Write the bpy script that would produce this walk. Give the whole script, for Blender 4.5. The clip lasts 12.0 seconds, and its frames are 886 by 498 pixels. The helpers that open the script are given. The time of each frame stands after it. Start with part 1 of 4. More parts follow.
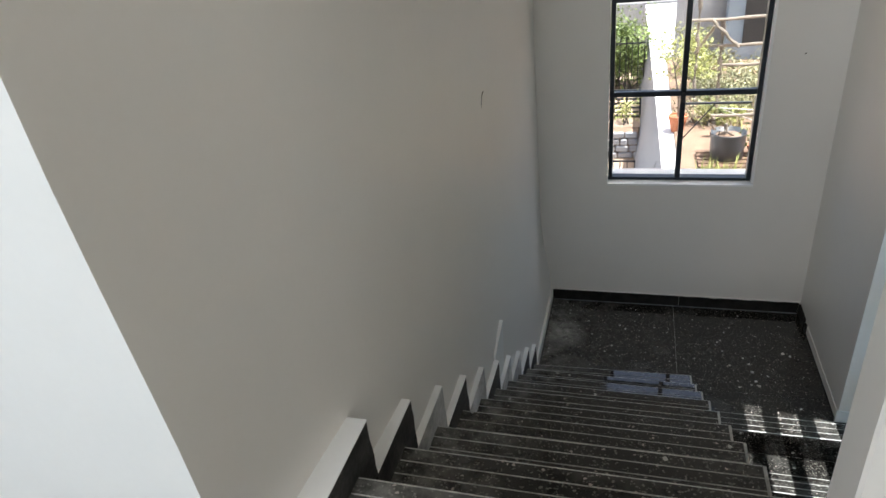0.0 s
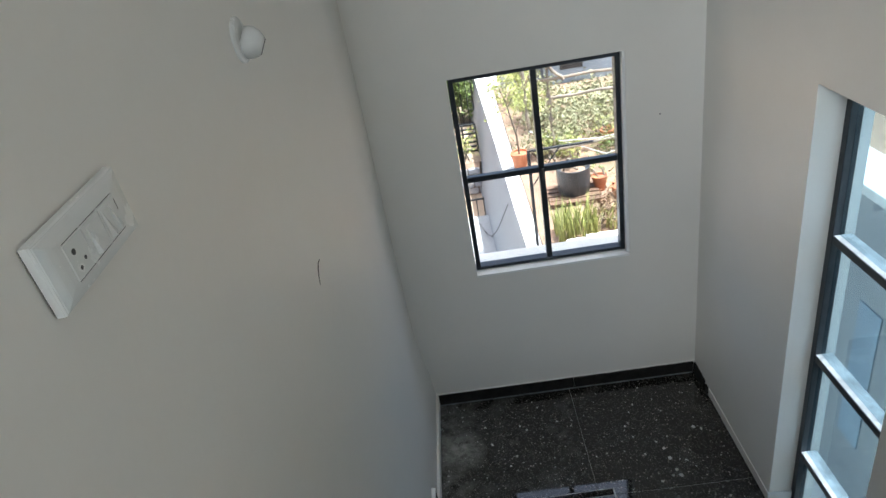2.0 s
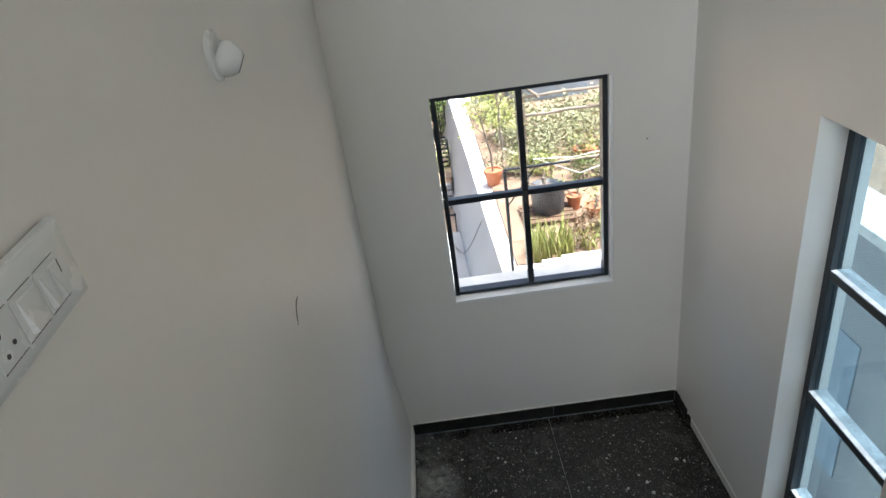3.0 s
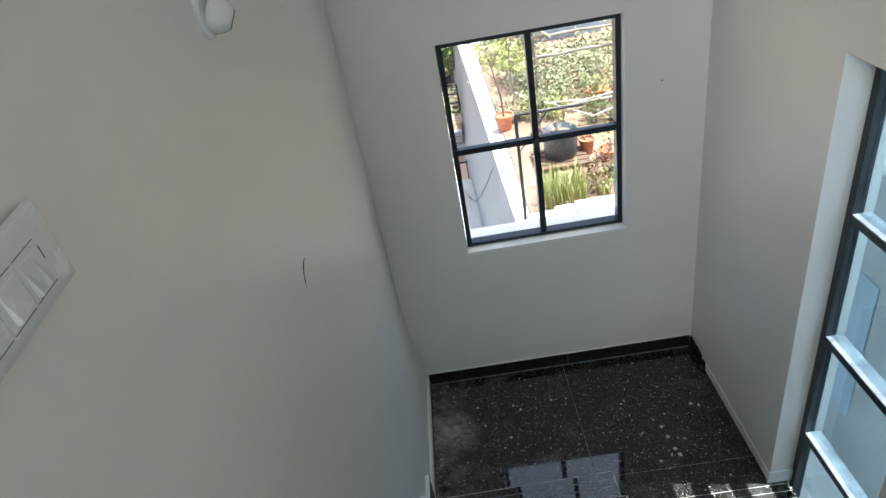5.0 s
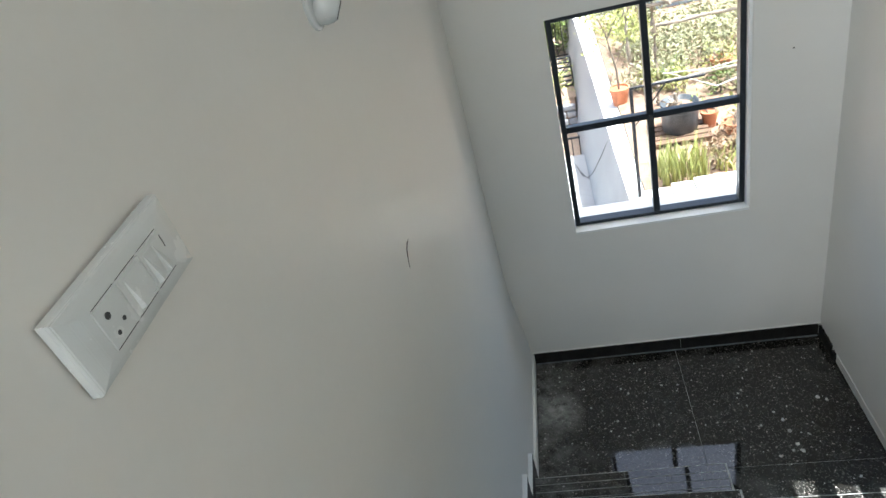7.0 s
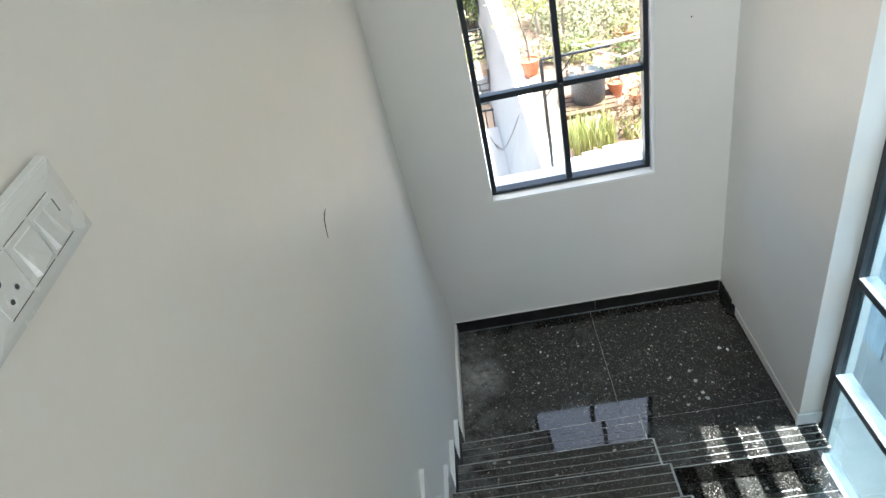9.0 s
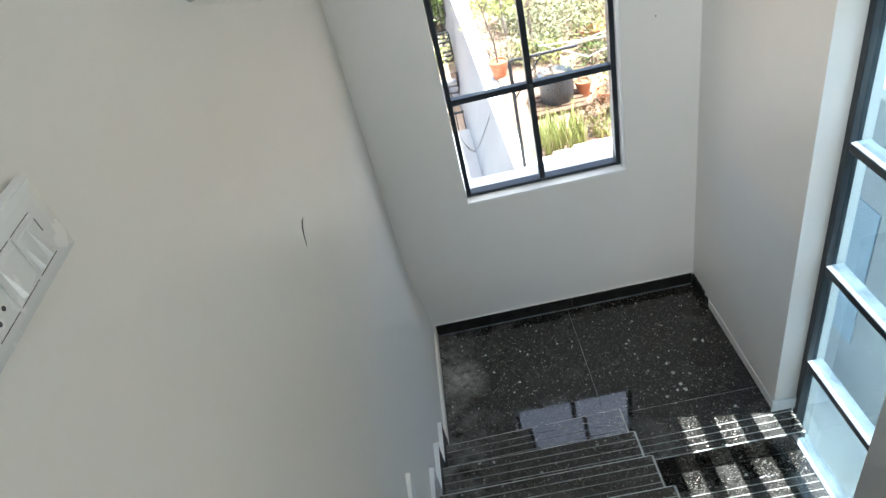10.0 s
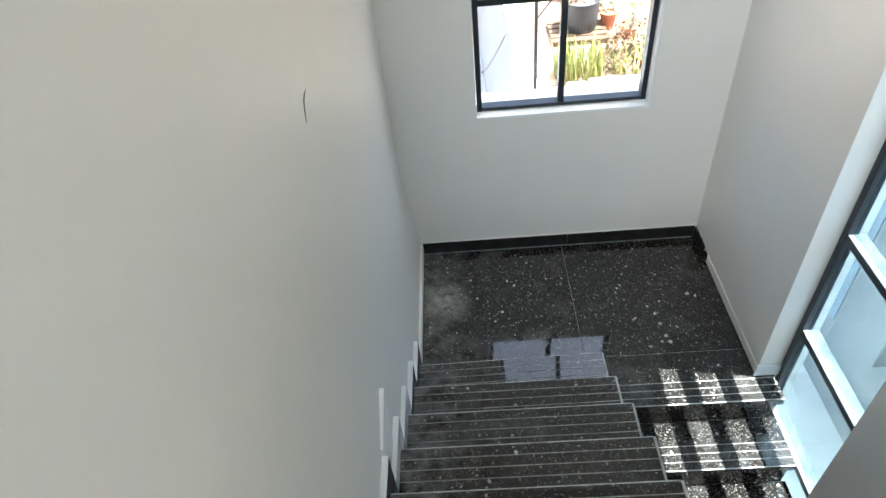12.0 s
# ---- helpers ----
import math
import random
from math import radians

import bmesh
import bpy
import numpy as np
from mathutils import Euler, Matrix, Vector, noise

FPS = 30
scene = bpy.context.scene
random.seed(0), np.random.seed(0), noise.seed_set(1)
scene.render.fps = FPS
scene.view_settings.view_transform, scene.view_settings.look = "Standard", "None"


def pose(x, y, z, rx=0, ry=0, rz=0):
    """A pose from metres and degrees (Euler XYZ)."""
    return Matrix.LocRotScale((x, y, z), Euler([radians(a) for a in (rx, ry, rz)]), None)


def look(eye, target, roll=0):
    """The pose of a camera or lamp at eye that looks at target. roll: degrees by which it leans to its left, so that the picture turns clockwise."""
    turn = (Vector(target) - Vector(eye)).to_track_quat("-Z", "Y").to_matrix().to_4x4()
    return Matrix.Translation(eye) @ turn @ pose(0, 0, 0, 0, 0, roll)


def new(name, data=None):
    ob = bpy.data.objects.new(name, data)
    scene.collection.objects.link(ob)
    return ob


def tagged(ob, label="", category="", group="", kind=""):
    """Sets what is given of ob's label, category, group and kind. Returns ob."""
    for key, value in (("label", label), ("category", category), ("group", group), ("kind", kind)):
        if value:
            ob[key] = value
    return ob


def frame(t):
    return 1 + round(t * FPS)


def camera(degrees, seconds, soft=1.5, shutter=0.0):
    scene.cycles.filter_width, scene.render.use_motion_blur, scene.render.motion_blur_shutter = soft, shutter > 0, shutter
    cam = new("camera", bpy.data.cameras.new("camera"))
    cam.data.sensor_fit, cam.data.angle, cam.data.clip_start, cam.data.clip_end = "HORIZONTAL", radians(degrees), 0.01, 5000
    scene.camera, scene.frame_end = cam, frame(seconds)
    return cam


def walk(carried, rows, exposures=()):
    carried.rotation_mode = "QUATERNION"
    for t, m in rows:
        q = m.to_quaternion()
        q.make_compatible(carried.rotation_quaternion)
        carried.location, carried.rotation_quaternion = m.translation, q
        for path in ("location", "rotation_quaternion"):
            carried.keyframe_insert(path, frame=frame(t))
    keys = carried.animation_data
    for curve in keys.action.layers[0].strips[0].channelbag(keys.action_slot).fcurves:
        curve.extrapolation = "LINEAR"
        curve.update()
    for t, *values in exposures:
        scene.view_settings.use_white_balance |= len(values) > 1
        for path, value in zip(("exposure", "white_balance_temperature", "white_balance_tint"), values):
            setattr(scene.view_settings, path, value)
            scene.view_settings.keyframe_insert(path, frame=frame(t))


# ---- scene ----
cam = camera(69.2, 12.0)
PATH = [
    (0, (0.61, -4.408, 2.999), (0.051, -2.752, 2.028), -6.9),
    (0.5, (0.651, -4.165, 3.077), (-0.063, -2.468, 2.298), -12.2),
    (1, (0.563, -3.932, 3.03), (0.181, -2.277, 1.974), -10.4),
    (1.3, (0.446, -3.678, 3.031), (0.275, -2.088, 1.83), -7.5),
    (1.5, (0.406, -3.621, 3.113), (0.315, -1.925, 2.057), -7.7),
    (2, (0.498, -3.514, 3.167), (0.372, -1.761, 2.212), -10.5),
    (2.5, (0.486, -3.42, 3.178), (0.244, -1.662, 2.256), -10.0),
    (2.7, (0.443, -3.36, 3.163), (0.372, -1.587, 2.238), -8.7),
    (4.3, (0.41, -3.296, 3.157), (0.455, -1.571, 2.144), -7.7),
    (4.5, (0.425, -3.292, 3.177), (0.431, -1.525, 2.242), -9.8),
    (5, (0.446, -3.281, 3.165), (0.362, -1.595, 2.093), -10.7),
    (5.5, (0.451, -3.291, 3.174), (0.238, -1.623, 2.092), -12.2),
    (6, (0.456, -3.286, 3.184), (0.132, -1.616, 2.132), -14.8),
    (6.5, (0.468, -3.293, 3.177), (0.143, -1.65, 2.084), -15.7),
    (7, (0.476, -3.276, 3.179), (0.044, -1.64, 2.113), -16.4),
    (7.2, (0.498, -3.277, 3.181), (0.006, -1.649, 2.129), -17.6),
    (9, (0.47, -3.286, 3.155), (0.271, -1.683, 1.975), -14.3),
    (9.5, (0.458, -3.28, 3.159), (0.304, -1.668, 1.986), -14.9),
    (10, (0.46, -3.294, 3.167), (0.339, -1.69, 1.978), -14.8),
    (10.5, (0.461, -3.28, 3.161), (0.382, -1.734, 1.895), -11.1),
    (11, (0.417, -3.266, 3.131), (0.407, -1.759, 1.816), -9.0),
    (11.5, (0.337, -3.224, 3.176), (0.391, -1.783, 1.79), -8.1),
    (12, (0.368, -3.163, 3.002), (0.269, -1.709, 1.631), -6.5),
]
walk(cam, [(t, look(eye, target, roll)) for t, eye, target, roll in PATH],
     [(0, 1.40, 6150, 8), (0.5, 1.62, 5850, 7), (1, 1.98, 5750, 4), (1.5, 1.94, 5780, 3), (2, 1.54, 5800, 4), (2.5, 1.56, 5950, 6), (4.5, 1.38, 5920, 5), (5, 1.58, 5720, 3), (5.5, 1.58, 5800, 4),
      (6.5, 1.88, 5850, 3), (7, 1.92, 5830, 3), (9, 2.36, 5800, 2), (9.5, 2.34, 5800, 2), (10, 2.22, 5800, 3), (11, 2.32, 5820, 3), (12, 2.56, 5820, 3)])

# ---- world, sun, exposure ----
SUN_DIR = Vector((1.0, -0.166, 3.2)).normalized()
world = bpy.data.worlds.new("sky")
scene.world = world
world.use_nodes = True
wn = world.node_tree
sky = wn.nodes.new("ShaderNodeTexSky")
sky.sky_type, sky.sun_disc = "NISHITA", False
sky.sun_elevation, sky.sun_rotation = math.asin(SUN_DIR.z), math.atan2(SUN_DIR.x, SUN_DIR.y)
sky.dust_density, sky.ozone_density, sky.air_density = 6.0, 0.3, 0.8
wn.links.new(sky.outputs[0], wn.nodes["Background"].inputs[0])
wn.nodes["Background"].inputs[1].default_value = 0.15
sun = new("sun", bpy.data.lights.new("sun", "SUN"))
sun.data.energy, sun.data.angle, sun.data.color = 5.0, radians(0.5), (1.0, 0.98, 0.955)
sun.matrix_world = look(SUN_DIR * 30, (0, 0, 0))


def fill_lamp(name, eye, target, w, h, watts, color):
    lamp = new(name, bpy.data.lights.new(name, "AREA"))
    lamp.data.shape, lamp.data.size, lamp.data.size_y, lamp.data.energy, lamp.data.color = "RECTANGLE", w, h, watts, color
    lamp.matrix_world = look(eye, target)
    return lamp


# added daylight fill behind the walker, set in the upper hall's invented high window
fill_lamp("hall_fill_light", (-0.65, -7.45, 4.35), (0.9, 0, 0.6), 2.2, 1.6, 46.0, (1.0, 0.985, 0.96))


# ---- materials ----
def node(nt, kind, **inputs):
    n = nt.nodes.new(kind)
    for key, value in inputs.items():
        n.inputs[key.replace("_", " ")].default_value = value
    return n


def mat(name, base, rough=0.6, vary=0.12, scale=6.0, fine=90.0, bump=0.15, metal=0.0, tint=None, spot=0.0, rand=0.0, coat=0.0, specular=0.5):
    """A surface with blotches at one scale, grain at another, fine relief and uneven gloss."""
    m = bpy.data.materials.new(name)
    m.use_nodes = True
    nt = m.node_tree
    b = nt.nodes["Principled BSDF"]
    pos = nt.nodes.new("ShaderNodeNewGeometry").outputs["Position"]
    big = node(nt, "ShaderNodeTexNoise", Scale=scale, Detail=4.0, Roughness=0.6)
    small = node(nt, "ShaderNodeTexNoise", Scale=fine, Detail=3.0)
    for n in (big, small):
        nt.links.new(pos, n.inputs["Vector"])
    dark = tuple(c * (1 - vary) for c in base)
    light = tuple(min(1, c * (1 + vary)) for c in (tint or base))
    ramp = nt.nodes.new("ShaderNodeValToRGB")
    ramp.color_ramp.elements[0].position, ramp.color_ramp.elements[1].position = 0.3, 0.7
    ramp.color_ramp.elements[0].color, ramp.color_ramp.elements[1].color = (*dark, 1), (*light, 1)
    nt.links.new(big.outputs["Fac"], ramp.inputs["Fac"])
    grain = nt.nodes.new("ShaderNodeMixRGB")
    grain.blend_type = "OVERLAY"
    grain.inputs["Fac"].default_value = min(1, vary * 1.5)
    nt.links.new(ramp.outputs["Color"], grain.inputs["Color1"])
    nt.links.new(small.outputs["Fac"], grain.inputs["Color2"])
    out = grain.outputs["Color"]
    if rand:
        info = nt.nodes.new("ShaderNodeObjectInfo")
        geo = nt.nodes.new("ShaderNodeNewGeometry")
        add = nt.nodes.new("ShaderNodeMath")
        add.operation = "ADD"
        nt.links.new(info.outputs["Random"], add.inputs[0])
        nt.links.new(geo.outputs["Random Per Island"], add.inputs[1])
        span = nt.nodes.new("ShaderNodeMapRange")
        span.inputs["From Max"].default_value = 2.0
        span.inputs["To Min"].default_value, span.inputs["To Max"].default_value = 1 - rand, 1 + rand
        nt.links.new(add.outputs[0], span.inputs["Value"])
        hsv = nt.nodes.new("ShaderNodeHueSaturation")
        nt.links.new(span.outputs["Result"], hsv.inputs["Value"])
        nt.links.new(out, hsv.inputs["Color"])
        out = hsv.outputs["Color"]
    nt.links.new(out, b.inputs["Base Color"])
    rr = nt.nodes.new("ShaderNodeMapRange")
    rr.inputs["To Min"].default_value, rr.inputs["To Max"].default_value = max(0.02, rough - 0.12), min(1, rough + 0.12)
    nt.links.new(big.outputs["Fac"], rr.inputs["Value"])
    nt.links.new(rr.outputs["Result"], b.inputs["Roughness"])
    b.inputs["Metallic"].default_value = metal
    b.inputs["Coat Weight"].default_value = coat
    b.inputs["Specular IOR Level"].default_value = specular
    if bump:
        bp = node(nt, "ShaderNodeBump", Strength=bump, Distance=0.004)
        nt.links.new(small.outputs["Fac"], bp.inputs["Height"])
        nt.links.new(bp.outputs["Normal"], b.inputs["Normal"])
    return m


def stone(name, base, dust):
    """Polished dark mosaic stone: pale chips of several sizes, dusty smears, a wet gloss."""
    m = bpy.data.materials.new(name)
    m.use_nodes = True
    nt = m.node_tree
    b = nt.nodes["Principled BSDF"]
    pos = nt.nodes.new("ShaderNodeNewGeometry").outputs["Position"]

    warp = node(nt, "ShaderNodeTexNoise", Scale=70.0, Detail=2.0)
    nt.links.new(pos, warp.inputs["Vector"])
    shift = nt.nodes.new("ShaderNodeVectorMath")
    shift.operation = "MULTIPLY_ADD"
    shift.inputs[1].default_value = (0.016, 0.016, 0.016)
    nt.links.new(warp.outputs["Color"], shift.inputs[0])
    nt.links.new(pos, shift.inputs[2])

    def chips(scale, keep, size):
        v = node(nt, "ShaderNodeTexVoronoi", Scale=scale)
        nt.links.new(shift.outputs[0], v.inputs["Vector"])
        near = nt.nodes.new("ShaderNodeMath")
        near.operation = "LESS_THAN"
        near.inputs[1].default_value = size
        nt.links.new(v.outputs["Distance"], near.inputs[0])
        pick = nt.nodes.new("ShaderNodeSeparateColor")
        nt.links.new(v.outputs["Color"], pick.inputs["Color"])
        some = nt.nodes.new("ShaderNodeMath")
        some.operation = "LESS_THAN"
        some.inputs[1].default_value = keep
        nt.links.new(pick.outputs["Red"], some.inputs[0])
        both = nt.nodes.new("ShaderNodeMath")
        both.operation = "MULTIPLY"
        nt.links.new(near.outputs[0], both.inputs[0])
        nt.links.new(some.outputs[0], both.inputs[1])
        return both.outputs[0]

    def over(under, fac, color, strength=1.0):
        mix = nt.nodes.new("ShaderNodeMixRGB")
        mix.inputs["Color2"].default_value = (*color, 1)
        k = nt.nodes.new("ShaderNodeMath")
        k.operation = "MULTIPLY"
        k.inputs[1].default_value = strength
        nt.links.new(fac, k.inputs[0])
        nt.links.new(k.outputs[0], mix.inputs["Fac"])
        if isinstance(under, tuple):
            mix.inputs["Color1"].default_value = (*under, 1)
        else:
            nt.links.new(under, mix.inputs["Color1"])
        return mix.outputs["Color"]

    def cloud(scale, low, high, detail=5.0):
        n = node(nt, "ShaderNodeTexNoise", Scale=scale, Detail=detail, Roughness=0.65)
        nt.links.new(pos, n.inputs["Vector"])
        r = nt.nodes.new("ShaderNodeMapRange")
        r.inputs["From Min"].default_value, r.inputs["From Max"].default_value = low, high
        nt.links.new(n.outputs["Fac"], r.inputs["Value"])
        return r.outputs["Result"]

    grain = cloud(60.0, 0.42, 0.80)
    smear = cloud(3.2, 0.52, 0.78)
    c = over(base, grain, (0.04, 0.037, 0.032), 0.35)
    c = over(c, chips(140.0, 0.30, 0.44), (0.15, 0.142, 0.125), 0.8)
    c = over(c, chips(64.0, 0.11, 0.30), (0.34, 0.29, 0.265), 0.9)
    c = over(c, chips(15.0, 0.05, 0.13), (0.55, 0.54, 0.50), 0.9)
    c = over(c, chips(27.0, 0.05, 0.22), (0.42, 0.41, 0.38), 0.9)
    c = over(c, smear, (0.20, 0.193, 0.175), dust)
    spill = nt.nodes.new("ShaderNodeVectorMath")
    spill.operation = "DISTANCE"
    spill.inputs[1].default_value = (0.14, -0.46, 0.0)
    nt.links.new(pos, spill.inputs[0])
    near = nt.nodes.new("ShaderNodeMapRange")
    near.inputs["From Min"].default_value, near.inputs["From Max"].default_value = 0.20, 0.02
    nt.links.new(spill.outputs["Value"], near.inputs["Value"])
    powder = nt.nodes.new("ShaderNodeMath")
    powder.operation = "MULTIPLY"
    nt.links.new(near.outputs["Result"], powder.inputs[0])
    nt.links.new(cloud(24.0, 0.30, 0.62), powder.inputs[1])
    c = over(c, powder.outputs[0], (0.42, 0.41, 0.38), 0.85)
    apart = nt.nodes.new("ShaderNodeSeparateXYZ")
    nt.links.new(pos, apart.inputs[0])
    band = nt.nodes.new("ShaderNodeMapRange")
    band.inputs["From Min"].default_value, band.inputs["From Max"].default_value = 0.36, 0.03
    nt.links.new(apart.outputs["X"], band.inputs["Value"])
    grime = nt.nodes.new("ShaderNodeMath")
    grime.operation = "MULTIPLY"
    nt.links.new(band.outputs["Result"], grime.inputs[0])
    nt.links.new(cloud(11.0, 0.38, 0.72), grime.inputs[1])
    inside = nt.nodes.new("ShaderNodeMath")
    inside.operation = "GREATER_THAN"
    inside.inputs[1].default_value = -0.03
    nt.links.new(apart.outputs["X"], inside.inputs[0])
    edge = nt.nodes.new("ShaderNodeMath")
    edge.operation = "MULTIPLY"
    nt.links.new(grime.outputs[0], edge.inputs[0])
    nt.links.new(inside.outputs[0], edge.inputs[1])
    c = over(c, edge.outputs[0], (0.30, 0.295, 0.27), 0.75)
    nt.links.new(c, b.inputs["Base Color"])
    rr = nt.nodes.new("ShaderNodeMapRange")
    rr.inputs["To Min"].default_value, rr.inputs["To Max"].default_value = 0.02, 0.16
    nt.links.new(smear, rr.inputs["Value"])
    nt.links.new(rr.outputs["Result"], b.inputs["Roughness"])
    b.inputs["Specular IOR Level"].default_value = 0.6
    bp = node(nt, "ShaderNodeBump", Strength=0.01, Distance=0.001)
    nt.links.new(grain, bp.inputs["Height"])
    nt.links.new(bp.outputs["Normal"], b.inputs["Normal"])
    return m


def thin_glass(name, color):
    m = bpy.data.materials.new(name)
    m.use_nodes = True
    nt = m.node_tree
    nt.nodes.remove(nt.nodes["Principled BSDF"])
    clear = node(nt, "ShaderNodeBsdfTransparent", Color=(*color, 1))
    gloss = node(nt, "ShaderNodeBsdfGlossy", Roughness=0.01)
    edge = node(nt, "ShaderNodeLayerWeight", Blend=0.5)
    steep = nt.nodes.new("ShaderNodeMath")
    steep.operation = "POWER"
    steep.inputs[1].default_value = 4.0
    nt.links.new(edge.outputs["Facing"], steep.inputs[0])
    span = nt.nodes.new("ShaderNodeMapRange")
    span.inputs["To Min"].default_value, span.inputs["To Max"].default_value = 0.03, 0.55
    nt.links.new(steep.outputs[0], span.inputs["Value"])
    mix = nt.nodes.new("ShaderNodeMixShader")
    nt.links.new(span.outputs["Result"], mix.inputs[0])
    nt.links.new(clear.outputs[0], mix.inputs[1])
    nt.links.new(gloss.outputs[0], mix.inputs[2])
    nt.links.new(mix.outputs[0], nt.nodes["Material Output"].inputs["Surface"])
    return m


M = {}
M["paint"] = mat("cream_wall_paint", (0.80, 0.775, 0.725), 0.42, 0.03, 1.2, 60, 0.05)
M["paint_white"] = mat("white_wall_paint", (0.74, 0.76, 0.75), 0.5, 0.03, 1.5, 70, 0.06)
M["reveal"] = mat("white_reveal_paint", (0.86, 0.86, 0.84), 0.5, 0.05, 4, 90, 0.1)
M["ceiling"] = mat("ceiling_paint", (0.75, 0.75, 0.73), 0.7, 0.03, 2, 60, 0.05)
M["stone"] = stone("dark_mosaic_stone", (0.012, 0.0110, 0.0095), 0.30)
M["skirting"] = mat("black_skirting_stone", (0.010, 0.0095, 0.009), 0.55, 0.4, 14, 120, 0.1, tint=(0.02, 0.019, 0.017), specular=0.25)
M["skirting_rough"] = mat("scuffed_dark_stone", (0.016, 0.015, 0.014), 0.6, 0.5, 9, 70, 0.4, tint=(0.05, 0.048, 0.044), specular=0.3)
M["smeared"] = mat("paint_smeared_stone", (0.36, 0.355, 0.34), 0.6, 0.35, 5, 60, 0.3, tint=(0.55, 0.54, 0.52))
M["groove"] = mat("dust_filled_groove", (0.42, 0.41, 0.385), 0.9, 0.35, 9, 140, 0.3)
M["frame"] = mat("dark_grey_aluminium", (0.035, 0.042, 0.05), 0.38, 0.2, 10, 200, 0.05, metal=0.3)
M["glass"] = thin_glass("clear_glass", (0.97, 0.98, 0.98))
M["blue_glass"] = thin_glass("pale_blue_glass", (0.61, 0.72, 0.77))
M["plastic"] = mat("white_switch_plastic", (0.71, 0.72, 0.705), 0.25, 0.02, 20, 200, 0.02, coat=0.3)
# near-black of the latch; also stands in for shade in gaps and holes
M["plastic_line"] = mat("black_plastic_and_gap_shade", (0.05, 0.05, 0.05), 0.6, 0.1)
M["scratch"] = mat("dark_scratch", (0.05, 0.04, 0.035), 0.8, 0.3)
M["dusty_frame"] = mat("dusty_aluminium", (0.12, 0.13, 0.14), 0.7, 0.35, 12, 90, 0.2, tint=(0.16, 0.17, 0.18))
M["concrete"] = mat("pale_concrete", (0.70, 0.68, 0.64), 0.85, 0.14, 2.5, 40, 0.4)
M["limewash"] = mat("white_limewash", (0.70, 0.69, 0.66), 0.8, 0.08, 1.8, 30, 0.3)
# cement of the apron; also colours shade onto the terrace's retaining face
M["apron"] = mat("pale_grey_cement_and_face_shade", (0.34, 0.34, 0.335), 0.85, 0.14, 2.2, 35, 0.35)
M["grey_render"] = mat("pale_grey_render", (0.33, 0.335, 0.34), 0.8, 0.10, 1.5, 60, 0.06)
M["grey_wall"] = mat("weathered_grey_render", (0.34, 0.34, 0.35), 0.85, 0.22, 1.6, 30, 0.4)
M["soil"] = mat("brown_soil", (0.22, 0.145, 0.095), 0.95, 0.35, 6, 50, 0.8)
M["ground"] = mat("reddish_earth", (0.38, 0.28, 0.20), 0.95, 0.3, 1.2, 30, 0.7)
M["terracotta"] = mat("terracotta", (0.46, 0.17, 0.08), 0.75, 0.2, 14, 90, 0.3)
M["black_plastic"] = mat("black_grow_bag", (0.055, 0.06, 0.065), 0.42, 0.4, 9, 60, 0.6)
M["iron"] = mat("black_painted_iron", (0.02, 0.02, 0.022), 0.45, 0.3, 20, 120, 0.2, metal=0.2)
M["bamboo"] = mat("weathered_bamboo", (0.24, 0.20, 0.155), 0.75, 0.25, 9, 80, 0.4)
M["plank"] = mat("dark_old_wood", (0.13, 0.075, 0.045), 0.75, 0.3, 12, 90, 0.5)
M["aloe"] = mat("yellow_green_blade", (0.29, 0.32, 0.08), 0.5, 0.3, 8, 60, 0.1, tint=(0.38, 0.39, 0.13), rand=0.4)
M["leaf"] = mat("green_leaf", (0.135, 0.17, 0.045), 0.55, 0.35, 5, 60, 0.1, tint=(0.17, 0.23, 0.06), rand=0.5)
M["rust_leaf"] = mat("rusty_brown_leaf", (0.22, 0.11, 0.05), 0.75, 0.35, 6, 60, 0.1, tint=(0.15, 0.10, 0.05), rand=0.5)
M["dry_leaf"] = mat("dry_olive_leaf", (0.34, 0.34, 0.18), 0.7, 0.35, 5, 60, 0.1, tint=(0.27, 0.26, 0.15), rand=0.5)
M["bark"] = mat("grey_bark", (0.16, 0.13, 0.10), 0.85, 0.3, 20, 90, 0.6)
M["metal"] = mat("galvanised_metal", (0.45, 0.46, 0.47), 0.45, 0.2, 9, 90, 0.1, metal=0.8)
M["blue_grey"] = mat("blue_grey_paint", (0.30, 0.36, 0.42), 0.6, 0.15, 5, 60, 0.1)


# ---- mesh tools ----
def empty(name, at=(0, 0, 0)):
    ob = new(name)
    ob.location = at
    return ob


def finish(name, bm, material, smooth=False):
    me = bpy.data.meshes.new(name)
    bmesh.ops.recalc_face_normals(bm, faces=bm.faces)
    bm.to_mesh(me)
    bm.free()
    for one in material if isinstance(material, (list, tuple)) else [material]:
        me.materials.append(one)
    if smooth:
        me.shade_smooth()
    return new(name, me)


def part(name, bm, material, parent, label="", smooth=False):
    ob = finish(name, bm, material, smooth)
    ob.parent = parent
    base = parent
    off = Vector((0, 0, 0))
    while base is not None:
        off += base.location
        base = base.parent
    ob.data.transform(Matrix.Translation(-off))
    if label:
        tagged(ob, label)
    return ob


def add_box(bm, x0, x1, y0, y1, z0, z1, bevel=0.0, turn=None, seg=1):
    m = Matrix.LocRotScale(((x0 + x1) / 2, (y0 + y1) / 2, (z0 + z1) / 2), None, (x1 - x0, y1 - y0, z1 - z0))
    r = bmesh.ops.create_cube(bm, size=1, matrix=(turn @ m) if turn else m)
    if bevel:
        edges = list({e for v in r["verts"] for e in v.link_edges})
        bmesh.ops.bevel(bm, geom=edges, offset=bevel, segments=seg, affect="EDGES", profile=0.5)
    return bm


